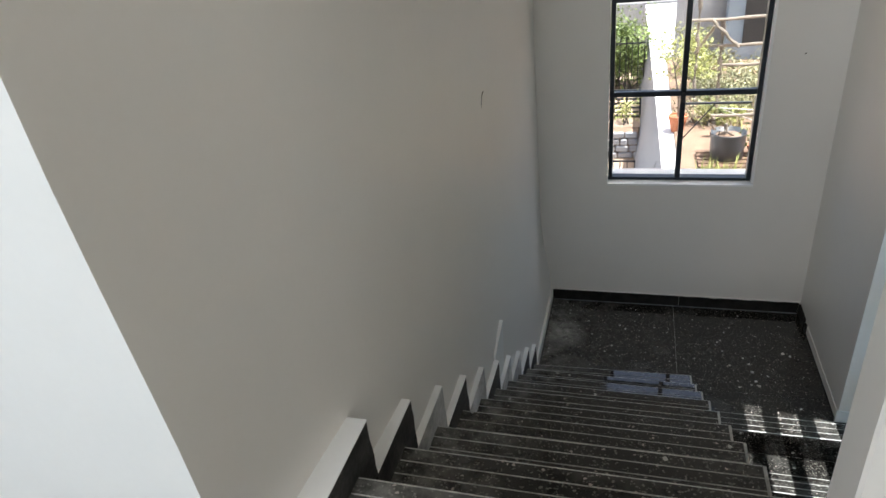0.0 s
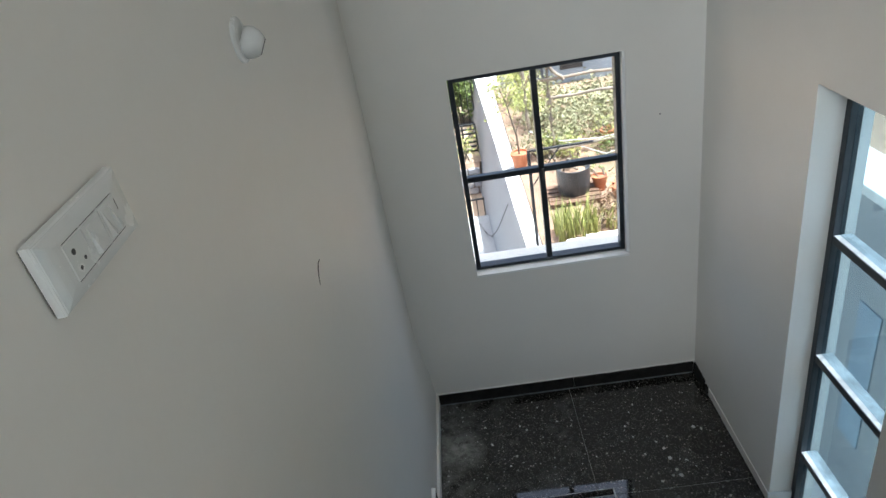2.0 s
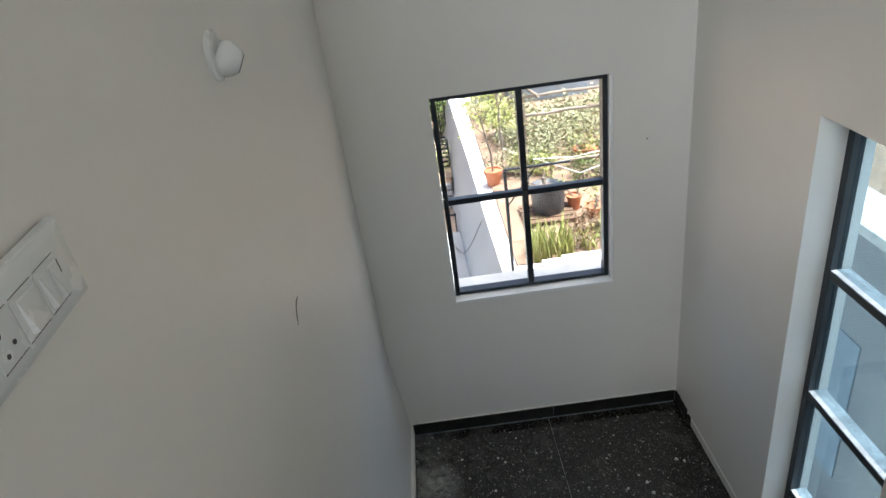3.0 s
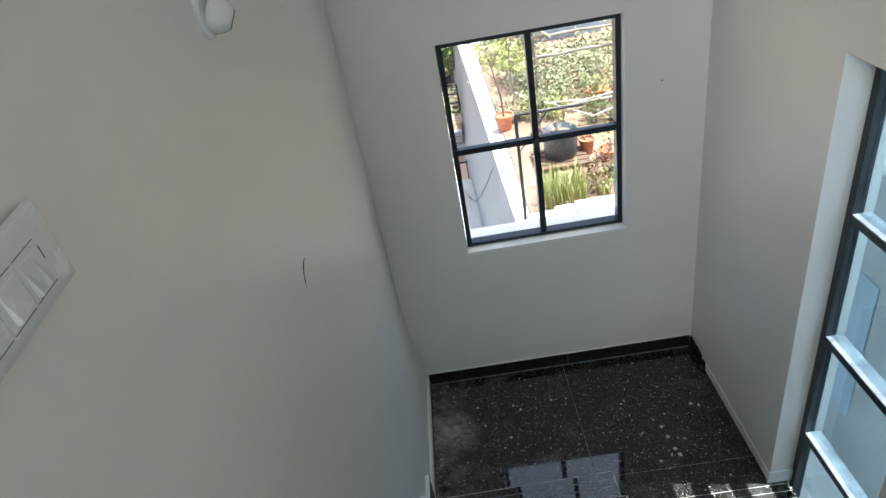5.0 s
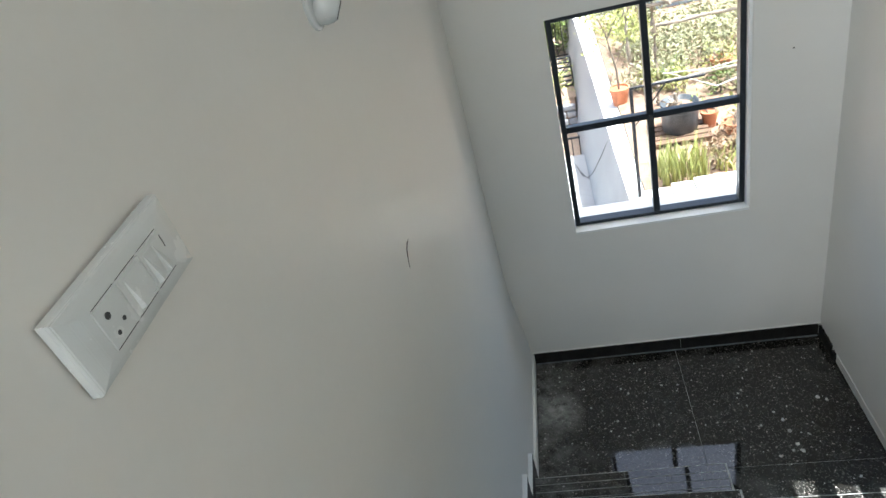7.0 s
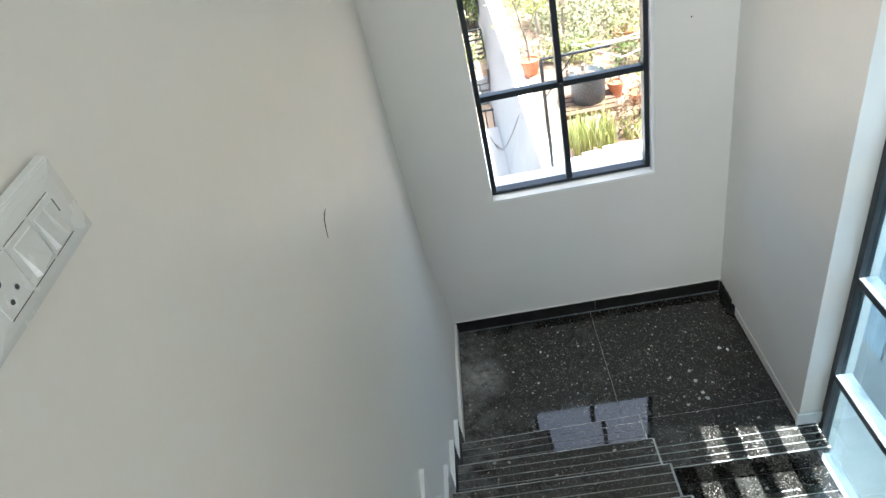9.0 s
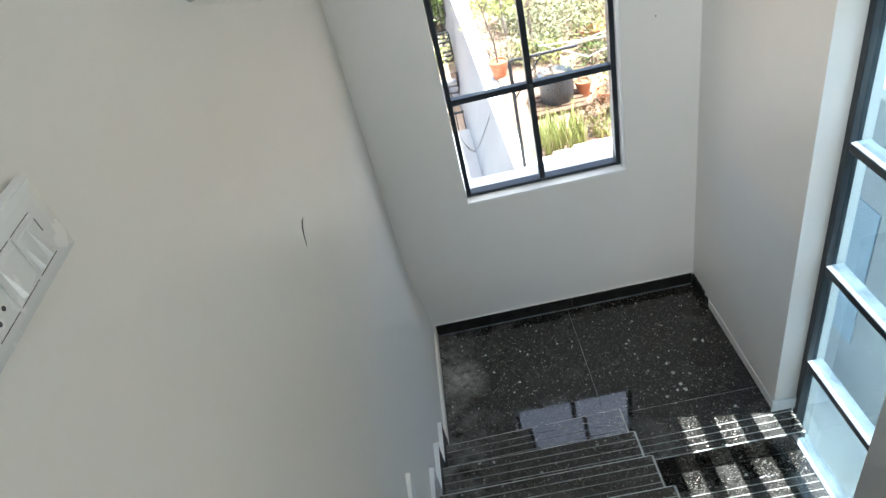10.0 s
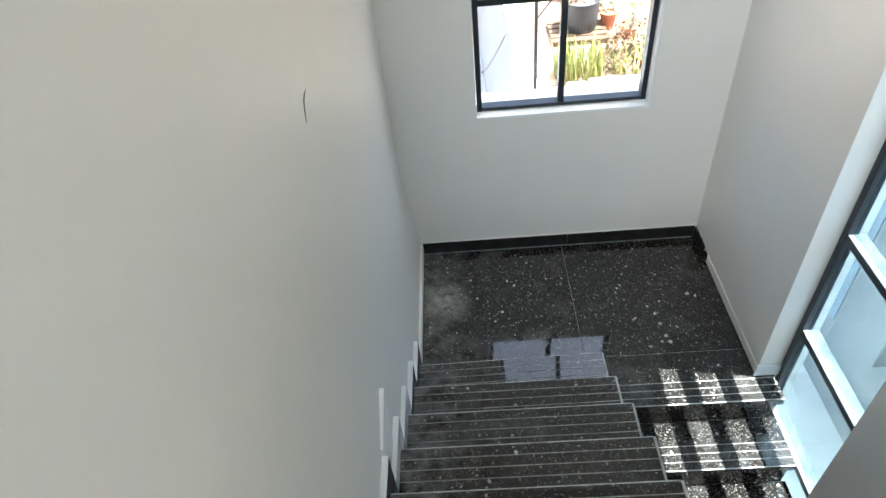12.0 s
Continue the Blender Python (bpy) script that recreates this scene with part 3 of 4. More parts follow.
# ---- small things on the stair walls ----
def switch_board():
    y0, y1, z0, z1, x = -2.877, -2.653, 2.812, 2.909, -0.013
    root = tagged(empty("switch_board", (0, (y0 + y1) / 2, (z0 + z1) / 2)), "white plastic switch plate with socket and rocker switches", "switch")

    def at(u, v, h):
        return (x + h, y0 + (y1 - y0) * u, z1 + (z0 - z1) * v)

    bm = bmesh.new()
    rings = []
    for inset, h in ((0.0, -0.005), (0.0, 0.007), (0.012, 0.010), (0.075, 0.0125), (0.13, 0.0135)):
        iv = inset * 1.6
        rings.append([bm.verts.new(at(u, v, h)) for u, v in ((inset, iv), (1 - inset, iv), (1 - inset, 1 - iv), (inset, 1 - iv))])
    for a, b in zip(rings, rings[1:]):
        for k in range(4):
            bm.faces.new((a[k], a[(k + 1) % 4], b[(k + 1) % 4], b[k]))
    bm.faces.new(rings[-1])
    bm.faces.new(rings[0][::-1])
    bmesh.ops.bevel(bm, geom=[e for e in bm.edges if e.calc_length() > 0.02], offset=0.0012, segments=2, affect="EDGES")
    part("plate", bm, M["plastic"], root)

    # dark box added to draw the shadow line round the plate
    part("back_box", box(x - 0.02, x - 0.004, y0 + 0.003, y1 - 0.003, z0 + 0.003, z1 - 0.003), M["plastic_line"], root, "dark box painting the shadow behind the plate")

    def slab(name, u0, u1, v0, v1, h0, h1, m, label=""):
        a, b = at(u0, v1, h0), at(u1, v0, h1)
        return part(name, box(a[0], b[0], a[1], b[1], a[2], b[2], 0.0004), m, root, label)

    for u0, u1 in ((0.19, 0.395), (0.405, 0.61), (0.62, 0.825)):
        slab("module", u0, u1, 0.26, 0.78, 0.010, 0.0150, M["plastic"])
        for v in (0.245, 0.795):
            slab("gap_line", u0 + 0.008, u1 - 0.004, v - 0.006, v + 0.006, 0.010, 0.01385, M["plastic_line"], "thin dark gap")
    for u, v, r in ((0.255, 0.42, 0.0042), (0.325, 0.60, 0.0028), (0.255, 0.66, 0.0028)):
        bm = lathe([(r, 0.0), (r, 0.0004), (r * 0.8, 0.0004)], at(u, v, 0.0152), 16, Euler((0, radians(90), 0)).to_matrix().to_4x4())
        part("socket_hole", bm, M["plastic_line"], root, "dark round socket hole")
    for u0, u1 in ((0.445, 0.60), (0.640, 0.715), (0.730, 0.805)):
        bm = bmesh.new()
        low = [bm.verts.new(at(u, v, 0.0145)) for u, v in ((u0, 0.31), (u1, 0.31), (u1, 0.74), (u0, 0.74))]
        top = [bm.verts.new(at(u, v, h)) for u, v, h in ((u0, 0.33, 0.0158), (u1, 0.33, 0.0156), (u1, 0.72, 0.0162), (u0 + 0.012, 0.72, 0.0215))]
        for k in range(4):
            bm.faces.new((low[k], low[(k + 1) % 4], top[(k + 1) % 4], top[k]))
        bm.faces.new(top)
        bm.faces.new(low[::-1])
        part("rocker", bm, M["plastic"], root, "white rocker switch")
    slab("indicator", 0.815, 0.822, 0.33, 0.50, 0.0148, 0.0153, M["plastic_line"], "thin dark slot")
    root.rotation_euler.x = 0.05
    root.location.z -= 0.004


switch_board()


LAMP = (-1.868, 2.936)


def lamp_holder():
    at = (left_x(*LAMP) + 0.002, *LAMP)
    root = tagged(empty("lamp_holder", at), "white plastic angled wall lamp holder without a bulb", "lamp holder")
    side = Euler((0, radians(90), 0)).to_matrix().to_4x4()
    part("base_plate", lathe([(0.056, -0.012), (0.056, 0.004), (0.050, 0.008), (0.034, 0.010)], at, 28, side), M["plastic"], root, smooth=False)
    lean = Euler((0, radians(119), radians(10))).to_matrix().to_4x4()
    part("cup", lathe([(0.034, 0.0), (0.039, 0.010), (0.040, 0.022), (0.036, 0.036), (0.028, 0.048), (0.0215, 0.054)], (at[0] + 0.004, at[1], at[2]), 28, lean), M["plastic"], root, smooth=True)
    part("socket_mouth", lathe([(0.0205, 0.0541), (0.0205, 0.0556), (0.015, 0.0556)], (at[0] + 0.004, at[1], at[2]), 20, lean), M["plastic_line"], root, "dark mouth of the holder")


lamp_holder()
pts = [(left_x(y, z) + 0.0008, y, z) for y, z in ((-1.738, 2.230), (-1.765, 2.231), (-1.786, 2.222), (-1.800, 2.202), (-1.811, 2.177))]
tagged(finish("scratch", tube(pts, [0.0006, 0.0019, 0.0019, 0.0014, 0.0006], 6), M["scratch"]), "thin dark curved scratch on the cream plaster", "scratch")
tagged(finish("nail", lathe([(0.004, -0.006), (0.004, 0.002), (0.002, 0.004)], (1.588, 0, 1.903), 10, Euler((radians(90), 0, 0)).to_matrix().to_4x4()), M["scratch"]), "small dark nail head in the cream wall", "nail")

# ---- outside: ground, terrace, walls ----
T = -0.5            # garden terrace level
setting("ground", box(-1500, 1500, -1500, 1500, -2.35, -2.1), M["ground"], "reddish bare earth of the lower yard", "ground")

# dried paint and plaster drips on the stone
rnd = random.Random(8)
bm = bmesh.new()
spots = [(1.43, -0.62, 0.010), (1.44, -0.70, 0.012), (1.42, -0.83, 0.011), (1.455, -0.79, 0.012), (1.465, -0.835, 0.014), (1.40, -0.56, 0.008), (1.66, -0.48, 0.013), (1.70, -0.5, 0.010), (1.25, -0.4, 0.008), (0.62, -0.32, 0.009), (0.58, -0.28, 0.008)]
spots += [(rnd.uniform(0.05, 1.78), rnd.uniform(-0.9, -0.03), rnd.uniform(0.002, 0.0055)) for _ in range(90)]
for x, y, r in spots:
    x, y = x - 0.02, y - 0.04
    n = 9
    ring = [bm.verts.new((x + r * rnd.uniform(0.55, 1.2) * math.cos(2 * math.pi * k / n), y + r * rnd.uniform(0.7, 1.5) * math.sin(2 * math.pi * k / n), 0.0003)) for k in range(n)]
    top = bm.verts.new((x, y, 0.0012))
    for k in range(n):
        bm.faces.new((ring[k], ring[(k + 1) % n], top))
for k in range(9):
    for _ in range(9):
        x, y, r, z = rnd.uniform(0.06, 0.95), rnd.uniform(NOSE[k + 1] + 0.03, NOSE[k] - 0.17), rnd.uniform(0.002, 0.005), RISE * (k + 1)
        n = 7
        ring = [bm.verts.new((x + r * rnd.uniform(0.6, 1.2) * math.cos(2 * math.pi * j / n), y + r * rnd.uniform(0.6, 1.2) * math.sin(2 * math.pi * j / n), z + 0.0003)) for j in range(n)]
        top = bm.verts.new((x, y, z + 0.0012))
        for j in range(n):
            bm.faces.new((ring[j], ring[(j + 1) % n], top))
tagged(finish("paint_drips", bm, M["groove"]), "dried white paint drips on the stone floor", "paint drips", kind="stuff")
setting("pavement", box(-4.0, 1.01, 0.116, 6.9, -2.1, -1.95), M["apron"], "pale cracked concrete apron below the window", "pavement")
setting("pavement_side", box(1.0105, 2.06, 0.116, 2.195, -2.1, -1.95), M["apron"], "pale concrete apron below the terrace", "pavement")
bm = bmesh.new()
line = [(1.0, 2.2), (0.962, 4.2), (0.93, 6.5), (0.86, 10.0), (0.75, 16.0)]
for (xa, ya), (xb, yb) in zip(line, line[1:]):
    v = [bm.verts.new(p) for p in ((xa - 0.28, ya, -2.1), (xb - 0.28, yb, -2.1), (xb, yb, T), (xa, ya, T), (9.0, ya, T), (9.0, yb, T))]
    # greyer material paints the face's shade; the top stays limewash
    bm.faces.new((v[0], v[1], v[2], v[3])).material_index = 1
    bm.faces.new((v[3], v[2], v[5], v[4]))
bmesh.ops.remove_doubles(bm, verts=bm.verts, dist=0.0001)
v = [bm.verts.new(p) for p in ((0.47, 16.0, -2.1), (0.75, 16.0, T), (9.0, 16.0, T), (9.0, 16.0, -2.1), (0.72, 2.2, -2.1), (1.0, 2.2, T), (9.0, 2.2, T), (9.0, 2.2, -2.1))]
for q in ((0, 1, 2, 3), (4, 5, 6, 7), (3, 2, 6, 7), (0, 3, 7, 4)):
    bm.faces.new([v[k] for k in q])
bmesh.ops.remove_doubles(bm, verts=bm.verts, dist=0.0001)
setting("terrace", bm, [M["limewash"], M["apron"]], "white limewashed garden terrace, its tall retaining face coloured grey as shade", "pavement")
setting("passage", box(2.0605, 3.2, -9.0, 2.195, -2.1, -1.9), M["concrete"], "pale concrete side passage", "pavement")
nb = tagged(empty("boundary_wall", (3.3, -3, -2.1)), "white rendered boundary wall with a coping", "wall", kind="structure")
part("wall_face", box(3.2, 3.42, -9.0, 2.195, -2.1, 0.92), M["grey_render"], nb)
part("coping", box(3.12, 3.50, -9.0, 2.195, 0.9202, 1.00, 0.006), M["concrete"], nb, "grey concrete coping")
part("recess_panel", box(3.188, 3.1998, 0.16, 0.42, -1.2, 0.08, 0.002), M["blue_grey"], nb, "thin blue-grey plate on the wall face")
part("ledge_box", box(2.95, 3.1995, -0.62, -0.32, -0.75, 0.28, 0.006), M["grey_render"], nb, "white boxed ledge")
hs = tagged(empty("house", (6.5, -2, -2.1)), "white neighbouring house behind the boundary wall", "house")
part("wall", box(6.0, 6.3, -9, 0.2, -2.1, 1.9), M["limewash"], hs)
part("roof", box(5.85, 9.0, -9.2, 0.4, 1.9003, 2.05, 0.01), M["concrete"], hs, "flat concrete roof slab")
for y in (-6.5, -3.5, -1.2):
    w = part("window", box(5.985, 5.999, y, y + 0.7, 0.5, 1.5), M["frame"], hs, "dark window")
    part("pane", box(5.978, 5.984, y + 0.05, y + 0.65, 0.55, 1.45), M["blue_glass"], w)

# ---- garden things ----
def pot(at, r, h, label, plant=None):
    root = tagged(empty("flower_pot", at), label, "pot", group="garden pots")
    part("pot_body", lathe([(r * 0.62, 0), (r * 0.66, 0.01), (r * 0.92, h * 0.80), (r, h * 0.81), (r * 1.02, h), (r * 0.90, h), (r * 0.86, h * 0.90)], at, 24), M["terracotta"], root)
    part("soil", lathe([(r * 0.84, h * 0.86), (r * 0.8, h * 0.885), (0.01, h * 0.895)], at, 18), M["soil"], root, "dark potting soil")
    return root


def leaf_cloud(bm, centre, spread, count, size, rnd, droop=0.3, gap=0.0):
    """Folded leaf blades on all sides of short twigs."""
    c = Vector(centre)
    twigs = []
    for _ in range(max(3, count // 18)):
        p = Vector((rnd.gauss(0, 0.5) * spread[0], rnd.gauss(0, 0.5) * spread[1], rnd.gauss(0, 0.5) * spread[2]))
        twigs.append((c + p, Vector((rnd.uniform(-1, 1), rnd.uniform(-1, 1), rnd.uniform(-0.2, 1))).normalized()))
    for k in range(count):
        p, d = twigs[k % len(twigs)]
        at = p + d * rnd.uniform(0, size * 5) + Vector((rnd.gauss(0, size), rnd.gauss(0, size), rnd.gauss(0, size)))
        way = Vector((rnd.uniform(-1, 1), rnd.uniform(-1, 1), rnd.uniform(-1, 0.7) - droop * 0.3)).normalized()
        across = way.cross(Vector((rnd.uniform(-1, 1), rnd.uniform(-1, 1), rnd.uniform(-1, 1)))).normalized()
        up = way.cross(across)
        n = size * rnd.uniform(0.6, 1.3)
        a, b = bm.verts.new(at), bm.verts.new(at + way * n)
        s1 = bm.verts.new(at + way * n * 0.45 + across * n * 0.26 + up * n * 0.10)
        s2 = bm.verts.new(at + way * n * 0.45 - across * n * 0.26 + up * n * 0.10)
        bm.faces.new((a, s1, b))
        bm.faces.new((a, b, s2))


def bush(at, spread, count, size, material, label, seed, stems=7, name="bush"):
    rnd = random.Random(seed)
    root = tagged(empty(name, at), label, "plant", group="garden shrubs")
    bm = bmesh.new()
    tips = []
    for _ in range(stems):
        tip = Vector(at) + Vector((rnd.gauss(0, 0.4) * spread[0], rnd.gauss(0, 0.4) * spread[1], spread[2] * rnd.uniform(0.6, 1.7)))
        mid = Vector(at).lerp(tip, 0.5) + Vector((rnd.gauss(0, 0.05), rnd.gauss(0, 0.05), 0.05))
        add_tube(bm, [Vector(at) + Vector((rnd.gauss(0, 0.05), rnd.gauss(0, 0.05), 0)), mid, tip], [0.014, 0.010, 0.003], 5)
        tips.append(tip)
    part("stems", bm, M["bark"], root)
    bm = bmesh.new()
    leaf_cloud(bm, (at[0], at[1], at[2] + spread[2]), spread, count // 2, size, rnd)
    for tip in tips:
        leaf_cloud(bm, tip, (spread[0] * 0.35, spread[1] * 0.35, spread[2] * 0.3), count // (2 * stems), size, rnd)
    part("foliage", bm, material, root)
    return root


# low kerb, planting bed and spiky plant
kerb = tagged(empty("garden_kerb", (1.9, 2.6, T)), "broken white concrete kerb round the planting bed", "kerb")
part("kerb_block", box(1.13, 1.40, 2.36, 2.72, T, T + 0.13, 0.02, 2), M["concrete"], kerb)
part("kerb_block", box(1.41, 1.62, 2.40, 2.74, T, T + 0.155, 0.018, 2), M["concrete"], kerb)
part("kerb_block", box(1.63, 4.6, 2.42, 2.76, T, T + 0.17, 0.015, 2), M["concrete"], kerb)
setting("soil_bed", box(1.165, 8.9, 2.765, 9.59, T, T + 0.035), M["soil"], "brown planting bed", "ground")


def spiky(at, n, h, spread, seed, label):
    rnd = random.Random(seed)
    root = tagged(empty("aloe_plant", at), label, "plant", group="spiky plants")
    bm = bmesh.new()
    for _ in range(n):
        a = rnd.uniform(0, 2 * math.pi)
        base = Vector(at) + Vector((rnd.uniform(-1, 1) * spread[0], rnd.uniform(-1, 1) * spread[1], 0))
        lean = Vector((math.cos(a), math.sin(a), 0))
        hh, bend, w = h * rnd.uniform(0.6, 1.15), rnd.uniform(0.05, 0.16), rnd.uniform(0.007, 0.012)
        cross = Vector((-lean.y, lean.x, 0))
        rows = []
        for k in range(5):
            f = k / 4
            c = base + lean * bend * f * f + Vector((0, 0, hh * f))
            ww = w * (1 - f ** 2.2) + 0.0006
            rows.append((bm.verts.new(c - cross * ww), bm.verts.new(c + lean * ww * 0.7), bm.verts.new(c + cross * ww)))
        for p, q in zip(rows, rows[1:]):
            bm.faces.new((p[0], p[1], q[1], q[0]))
            bm.faces.new((p[1], p[2], q[2], q[1]))
            bm.faces.new((p[2], p[0], q[0], q[2]))
    part("blades", bm, M["aloe"], root)
    return root


spiky((1.58, 3.05, T + 0.035), 150, 0.40, (0.24, 0.17), 3, "clump of yellow-green upright aloe blades in the bed")
spiky((2.2, 3.15, T + 0.035), 60, 0.24, (0.28, 0.2), 4, "low scrubby yellow-green blades in the bed")


def grow_bag():
    at = (1.755, 4.06, T + 0.100)
    root = tagged(empty("grow_bag", at), "black plastic grow bag tub with soil on a wooden pallet", "planter")
    bm = lathe([(0.185, 0), (0.195, 0.01), (0.205, 0.15), (0.215, 0.33), (0.218, 0.345), (0.207, 0.345), (0.20, 0.30)], at, 36)
    for v in bm.verts:
        d = v.co - Vector(at)
        if d.xy.length > 0.1:
            k = 1 + 0.035 * noise.noise((d.x * 12, d.y * 12, d.z * 9))
            v.co.x, v.co.y = at[0] + d.x * k, at[1] + d.y * k
    part("bag", bm, M["black_plastic"], root, smooth=True)
    part("soil", lathe([(0.197, 0.292), (0.12, 0.305), (0.01, 0.31)], at, 24), M["soil"], root, "dry brown soil")
    part("stake", tube([(at[0] - 0.03, at[1] + 0.02, at[2] + 0.30), (at[0] - 0.035, at[1] + 0.03, at[2] + 0.44)], 0.022, 10), M["bamboo"], root, "weathered cane stub standing in the soil")


pallet = tagged(empty("pallet", (1.74, 4.0, T + 0.035)), "dark weathered wooden pallet", "pallet")
for k in range(5):
    part("board", box(1.40, 2.06, 3.74 + 0.12 * k, 3.83 + 0.12 * k, T + 0.080, T + 0.0995, 0.003), M["plank"], pallet)
for x in (1.42, 1.70, 1.98):
    part("runner", box(x, x + 0.06, 3.74, 4.31, T + 0.035, T + 0.0798, 0.003), M["plank"], pallet)
grow_bag()

p1 = pot((1.21, 5.32, T), 0.135, 0.25, "terracotta pot with a thin leaning young tree on the terrace")
tree = tagged(empty("small_tree", (1.21, 5.32, T + 0.22)), "thin young tree with sparse yellow-green leaves", "tree")
bm = tube([(1.21, 5.32, T + 0.22), (1.20, 5.32, T + 0.5), (1.15, 5.30, T + 0.75), (1.10, 5.28, T + 1.02), (1.02, 5.25, T + 1.25)], [0.016, 0.014, 0.011, 0.008, 0.004], 7)
for a, b in (((1.19, 5.31, T + 0.55), (1.32, 5.3, T + 0.85)), ((1.15, 5.3, T + 0.78), (0.98, 5.22, T + 0.98)), ((1.12, 5.29, T + 0.95), (1.28, 5.25, T + 1.25))):
    add_tube(bm, [a, b], [0.007, 0.003], 5)
part("trunk", bm, M["bark"], tree)
bm = bmesh.new()
rnd = random.Random(5)
for c in ((1.02, 5.25, T + 1.25), (1.28, 5.25, T + 1.27), (1.15, 5.25, T + 1.4), (0.98, 5.2, T + 1.0), (1.33, 5.3, T + 0.9)):
    leaf_cloud(bm, c, (0.15, 0.13, 0.11), 60, 0.05, rnd)
part("crown", bm, M["aloe"], tree)

for k, (x, y, r) in enumerate(((2.02, 3.40, 0.13), (2.24, 3.50, 0.12), (1.96, 3.16, 0.08), (2.42, 3.30, 0.12))):
    bush((x, y, T + 0.035), (r, r, 0.09), 150, 0.055, M["rust_leaf"], "low rusty brown dry plant in the planting bed", 150 + k, 6, "undergrowth")
bush((1.70, 4.05, T + 0.100 + 0.305), (0.07, 0.07, 0.02), 60, 0.035, M["rust_leaf"], "fallen dry leaves on the tub's soil", 160, 3, "leaf_litter")

pots = [((2.10, 4.12, T + 0.035), 0.10, 0.20, "small terracotta pot with a sprig of leaves"), ((2.30, 3.85, T + 0.035), 0.13, 0.15, "wide low terracotta pot"), ((2.32, 3.2, T + 0.035), 0.11, 0.10, "terracotta bowl in the planting bed"), ((2.62, 5.75, T + 0.035), 0.14, 0.20, "terracotta pot among the bushes"), ((2.85, 5.65, T + 0.035), 0.12, 0.18, "terracotta pot among the bushes")]
for k, (at, r, h, lab) in enumerate(pots):
    pot(at, r, h, lab)
    bush((at[0], at[1], at[2] + h * 0.85), (0.10, 0.10, 0.10), 70, 0.05, M["aloe" if k % 2 else "leaf"], "leafy sprig in a terracotta pot", 40 + k, 4, "potted_plant")

# angled iron rail with its brace
rail = tagged(empty("iron_rail", (1.10, 2.82, T)), "black iron post with an arm and a diagonal brace", "rail")
part("post", box(1.085, 1.118, 2.805, 2.838, T, 0.70, 0.002), M["iron"], rail)
part("arm", box(1.09, 1.78, 2.81, 2.835, 0.7003, 0.722, 0.002), M["iron"], rail)
part("brace", tube([(1.105, 2.822, 0.30), (1.42, 2.822, 0.70)], 0.007, 6), M["iron"], rail)

# bamboo trellis
trellis = tagged(empty("bamboo_trellis", (1.8, 5.5, T)), "weathered grey bamboo trellis tied with cord", "trellis")
def cane(a, b, r=0.022):
    pts = [Vector(a).lerp(Vector(b), k / 8) + Vector((0.008 * math.sin(k * 2.1), 0, 0.008 * math.cos(k * 1.7))) for k in range(9)]
    return tube(pts, [r * (1.12 if k % 2 else 0.95) for k in range(9)], 8)
for x, y, top in ((1.74, 5.5, 1.05), (1.48, 6.3, 1.3), (2.9, 5.5, 1.1)):
    part("post", cane((x, y, T + 0.035), (x - 0.02, y, top), 0.03), M["bamboo"], trellis)
for a, b in (((1.30, 5.46, 1.05), (3.2, 5.46, 1.07)), ((1.5, 5.46, 0.70), (3.2, 5.46, 0.70)), ((1.72, 5.54, 0.40), (3.2, 5.54, 0.42)), ((1.56, 5.44, 1.06), (1.95, 5.44, 0.66)), ((1.62, 5.54, 0.95), (1.45, 6.3, 0.4)), ((1.62, 4.98, -0.16), (3.2, 4.98, -0.10))):
    part("cane", cane(a, b), M["bamboo"], trellis)
for z0 in (-0.16,):
    part("prop", cane((1.66, 4.98, T + 0.036), (1.66, 4.98, -0.17), 0.028), M["bamboo"], trellis)
    part("prop", cane((3.1, 4.98, T + 0.036), (3.1, 4.98, -0.13), 0.028), M["bamboo"], trellis)
line1 = tagged(finish("washing_line", tube([(1.74, 5.0, -0.05), (2.3, 5.0, -0.10), (3.1, 5.0, -0.02)], 0.006, 5), M["concrete"]), "pale cord strung between the canes", "cord", group="washing lines")
line2 = tagged(finish("washing_line", tube([(1.48, 6.28, -0.3), (2.3, 4.6, -0.18), (3.1, 4.9, -0.12)], 0.006, 5), M["concrete"]), "pale cord strung between the canes", "cord", group="washing lines")

# shrubs behind the trellis
rnd = random.Random(11)
for k in range(14):
    bush((1.45 + 0.13 * k + rnd.uniform(-0.1, 0.1), rnd.uniform(5.0, 6.1), T + 0.035), (0.16, 0.16, 0.13), 260, 0.05, M[("dry_leaf", "aloe", "dry_leaf", "leaf")[k % 4]], "low dry undergrowth in the garden bed", 120 + k, 5, "undergrowth")
for k, (x, y, sx, sz, m) in enumerate(((1.58, 7.2, 0.30, 0.40, "aloe"), (1.75, 6.7, 0.35, 0.40, "dry_leaf"), (2.2, 6.4, 0.40, 0.42, "dry_leaf"), (2.75, 6.6, 0.45, 0.50, "dry_leaf"), (3.3, 6.9, 0.5, 0.55, "dry_leaf"), (2.4, 7.4, 0.5, 0.34, "dry_leaf"), (3.0, 7.8, 0.5, 0.40, "dry_leaf"), (1.55, 8.6, 0.35, 0.40, "aloe"), (1.8, 8.3, 0.5, 0.36, "dry_leaf"), (3.9, 7.6, 0.6, 0.45, "leaf"))):
    bush((x, y, T + (0.035 if x > 1.3 else 0)), (sx, 0.4, sz * (0.40 if x > 1.6 else 0.8)), 850, 0.065, M[m], ("sunlit green shrub" if m == "leaf" else "dry olive shrub with thin twigs") + " in the garden", 60 + k, 9)
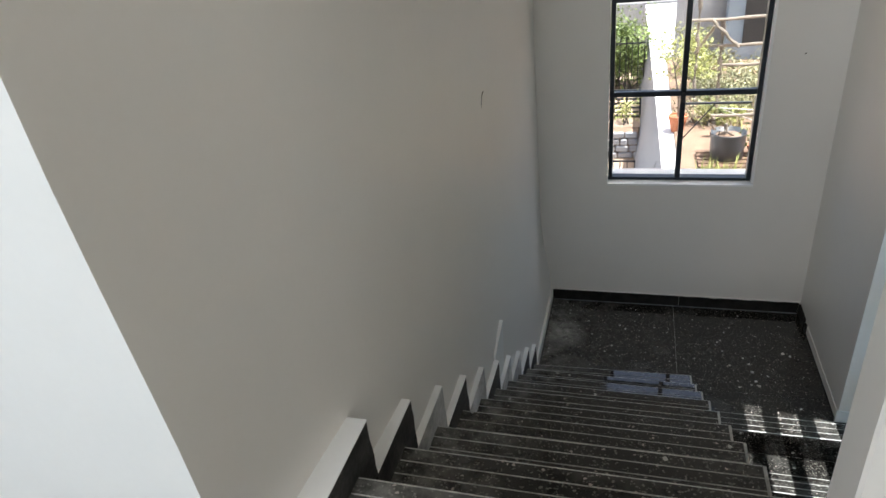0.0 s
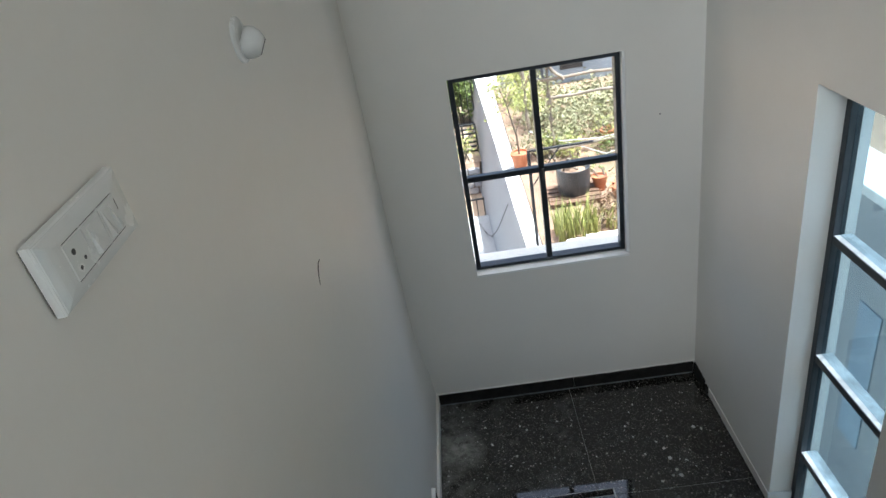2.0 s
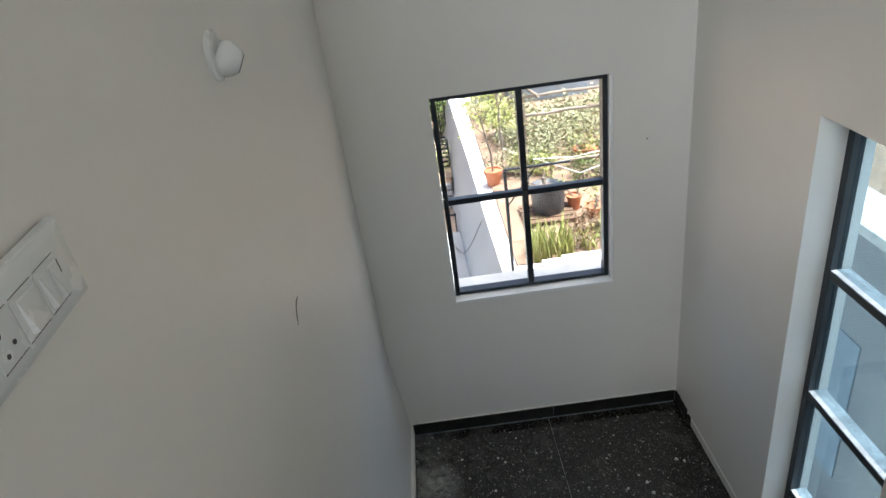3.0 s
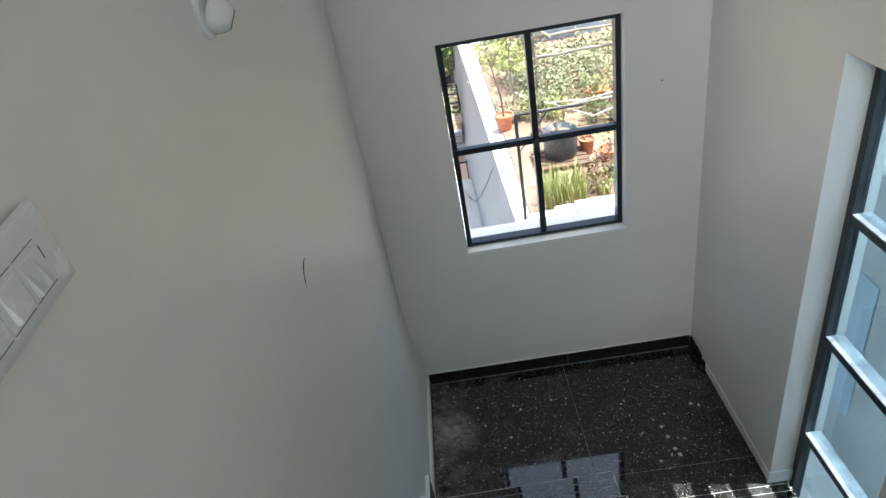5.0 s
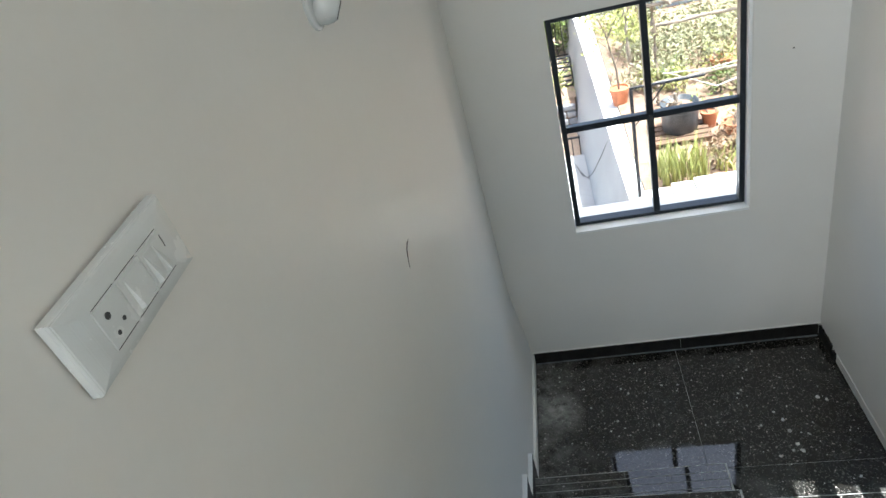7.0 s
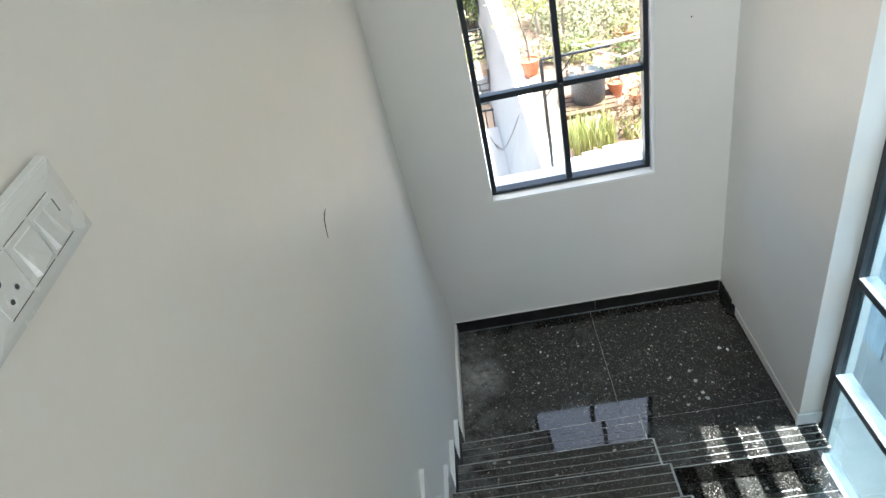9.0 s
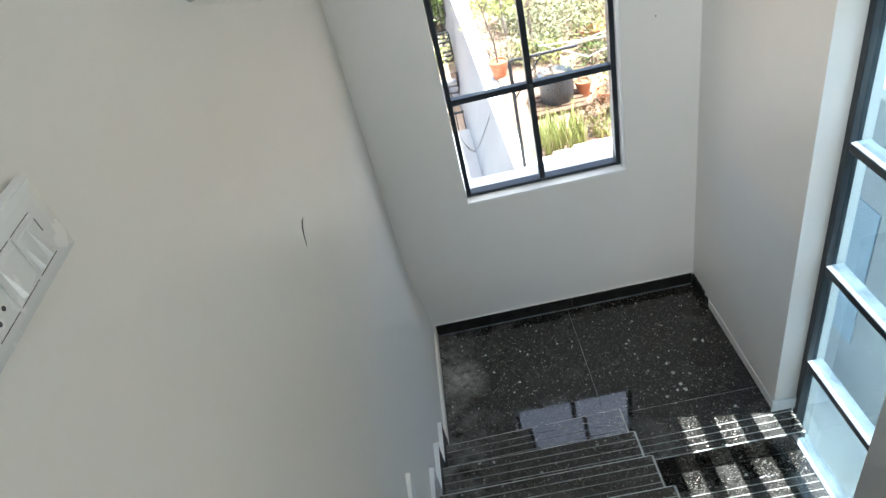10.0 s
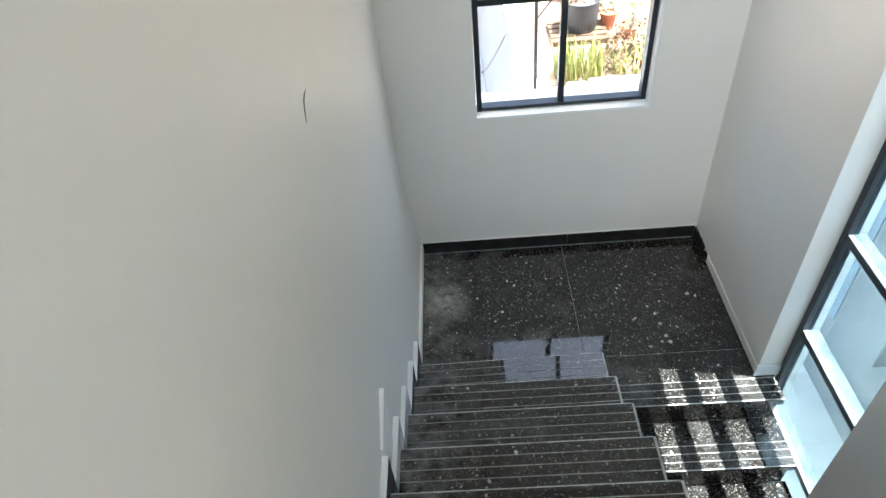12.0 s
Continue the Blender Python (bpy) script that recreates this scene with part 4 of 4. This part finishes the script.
setting("garden_wall", box(1.3, 9.0, 9.6, 9.8, T, 1.15), M["grey_wall"], "weathered grey garden wall", "wall")
hut = tagged(empty("shed", (2.6, 9.3, T)), "small grey garden shed with a dark panel painting the shade of an opening", "shed")
part("wall", box(2.2, 3.6, 9.25, 9.55, T, 1.0, 0.01), M["blue_grey"], hut)
# no hole in the wall: a dark sheet paints the opening's shade
part("opening", box(2.5, 2.95, 9.235, 9.2495, T + 0.3, 0.75, 0.004), M["plastic_line"], hut, "dark panel painting the shade of an opening")
part("roof", box(2.1, 3.7, 9.1, 9.595, 1.0003, 1.05, 0.008), M["metal"], hut, "pale metal roof sheet")

# lower yard
stones = tagged(empty("stone_wall", (0, 8.3, -2.1)), "low rubble stone wall in the yard", "wall", kind="structure")
part("core", box(-3.0, 0.66, 8.25, 8.55, -2.1, -1.56), M["soil"], stones)
rnd = random.Random(21)
for row in range(4):
    x = -1.6
    while x < 0.62:
        w = rnd.uniform(0.14, 0.30)
        z = -2.1 + 0.14 * row
        part("stone", box(x, min(x + w - 0.012, 0.665), 8.17 + rnd.uniform(0, 0.03), 8.26, z + 0.005, z + 0.132, 0.025), M["grey_wall"], stones)
        x += w
setting("yard_bank", box(-20, 0.70, 8.56, 16.5, -2.1, -1.56), M["ground"], "raised earth yard behind the stone wall", "ground")


def fence(x0, x1, y, z, h, name, label, gap=0.11):
    root = tagged(empty(name, ((x0 + x1) / 2, y, z)), label, "fence")
    n = int((x1 - x0) / gap)
    for k in range(n + 1):
        x = x0 + (x1 - x0) * k / n
        part("bar", tube([(x, y, z), (x, y, z + h)], 0.009, 6), M["iron"], root)
    for f in (0.12, 0.92):
        part("rail", box(x0 - 0.02, x1 + 0.02, y - 0.012, y + 0.012, z + h * f - 0.014, z + h * f + 0.014), M["iron"], root)
    return root


fence(-1.6, 0.74, 10.6, -1.56, 1.30, "iron_fence", "black iron bar fence before the hedge", 0.13)
fence(-0.9, 0.62, 7.05, -2.1, 0.45, "low_fence", "low black iron garden edging", 0.12)
rnd = random.Random(31)
for k, x in enumerate((-1.1, -0.6, -0.2, 0.15, 0.45)):
    bush((x, 11.2 + 0.2 * (k % 2), -1.56), (0.5, 0.4, 0.72), 2600, 0.085, M["leaf"], "dense bright green hedge shrub behind the fence", 90 + k, 8)
bush((0.42, 8.75, -1.56), (0.22, 0.15, 0.2), 260, 0.06, M["aloe"], "yellow-green creeper on the stone wall", 99, 5)
rack = tagged(empty("iron_rack", (0.2, 9.2, -1.56)), "stack of black iron frames", "rack")
for k in range(7):
    z = -1.54 + 0.083 * k
    part("frame_bar", box(-0.2, 0.70, 9.1 + 0.03 * k, 9.15 + 0.03 * k, z, z + 0.03, 0.003), M["iron"], rack)
for x in (-0.1, 0.15, 0.40, 0.67):
    part("upright", box(x, x + 0.035, 9.08, 9.0998, -1.56, -0.98, 0.003), M["iron"], rack)
for x0, x1 in ((-0.08, 0.40), (0.42, 0.18), (0.20, 0.68)):
    part("brace", tube([(x0, 9.07, -1.50), (x1, 9.07, -1.05)], 0.012, 6), M["iron"], rack)
far = tagged(empty("house", (-1, 17, -2.1)), "pale pink rendered house beyond the hedge", "house")
part("wall", box(-6, 3.0, 17.0, 17.3, -2.1, 3.5), M["limewash"], far)
part("plinth", box(-6, 3.0, 16.9, 16.998, -2.1, -0.6), M["grey_render"], far, "grey painted plinth")
for x in (-3.0, -0.4):
    part("window", box(x, x + 1.0, 16.97, 16.998, 0.3, 1.5), M["frame"], far, "dark window")
# drooping cable over the apron
ends = [Vector(p) for p in [(0.972, 4.45, -0.495), (0.865, 4.75, -0.92), (0.80, 5.1, -1.22), (0.725, 5.45, -1.58), (0.645, 5.85, -1.935), (0.55, 6.3, -1.943), (0.45, 6.8, -1.943)]]
run = [ends[k].lerp(ends[k + 1], f) * (1 - f) * 0.5 + ends[k].lerp(ends[k + 1], f) * f * 0.5 + (ends[max(k - 1, 0)].lerp(ends[k], f) * (1 - f) + ends[k + 1].lerp(ends[min(k + 2, len(ends) - 1)], f) * f) * 0.5 for k in range(len(ends) - 1) for f in (0.0, 0.33, 0.67)]
cable = tagged(finish("cable", tube(run, 0.004, 6), M["scratch"]), "thin black cable drooping from the terrace edge", "cable")

# hairline cracks in the apron
rnd = random.Random(44)
for x, y, turn, count in ((0.30, 5.2, 1.25, 16), (0.42, 6.1, -1.9, 12), (0.16, 4.6, 0.5, 12)):
    pts = [Vector((x, y, -1.9495))]
    for _ in range(count):
        turn += rnd.uniform(-0.55, 0.55)
        pts.append(pts[-1] + Vector((0.07 * math.cos(turn), 0.07 * math.sin(turn), 0)))
    tagged(finish("crack", tube(pts, [0.0035 * (1 - 0.7 * k / count) for k in range(count + 1)], 4), M["grey_wall"]), "thin winding crack in the pale concrete apron", "crack", group="apron cracks")
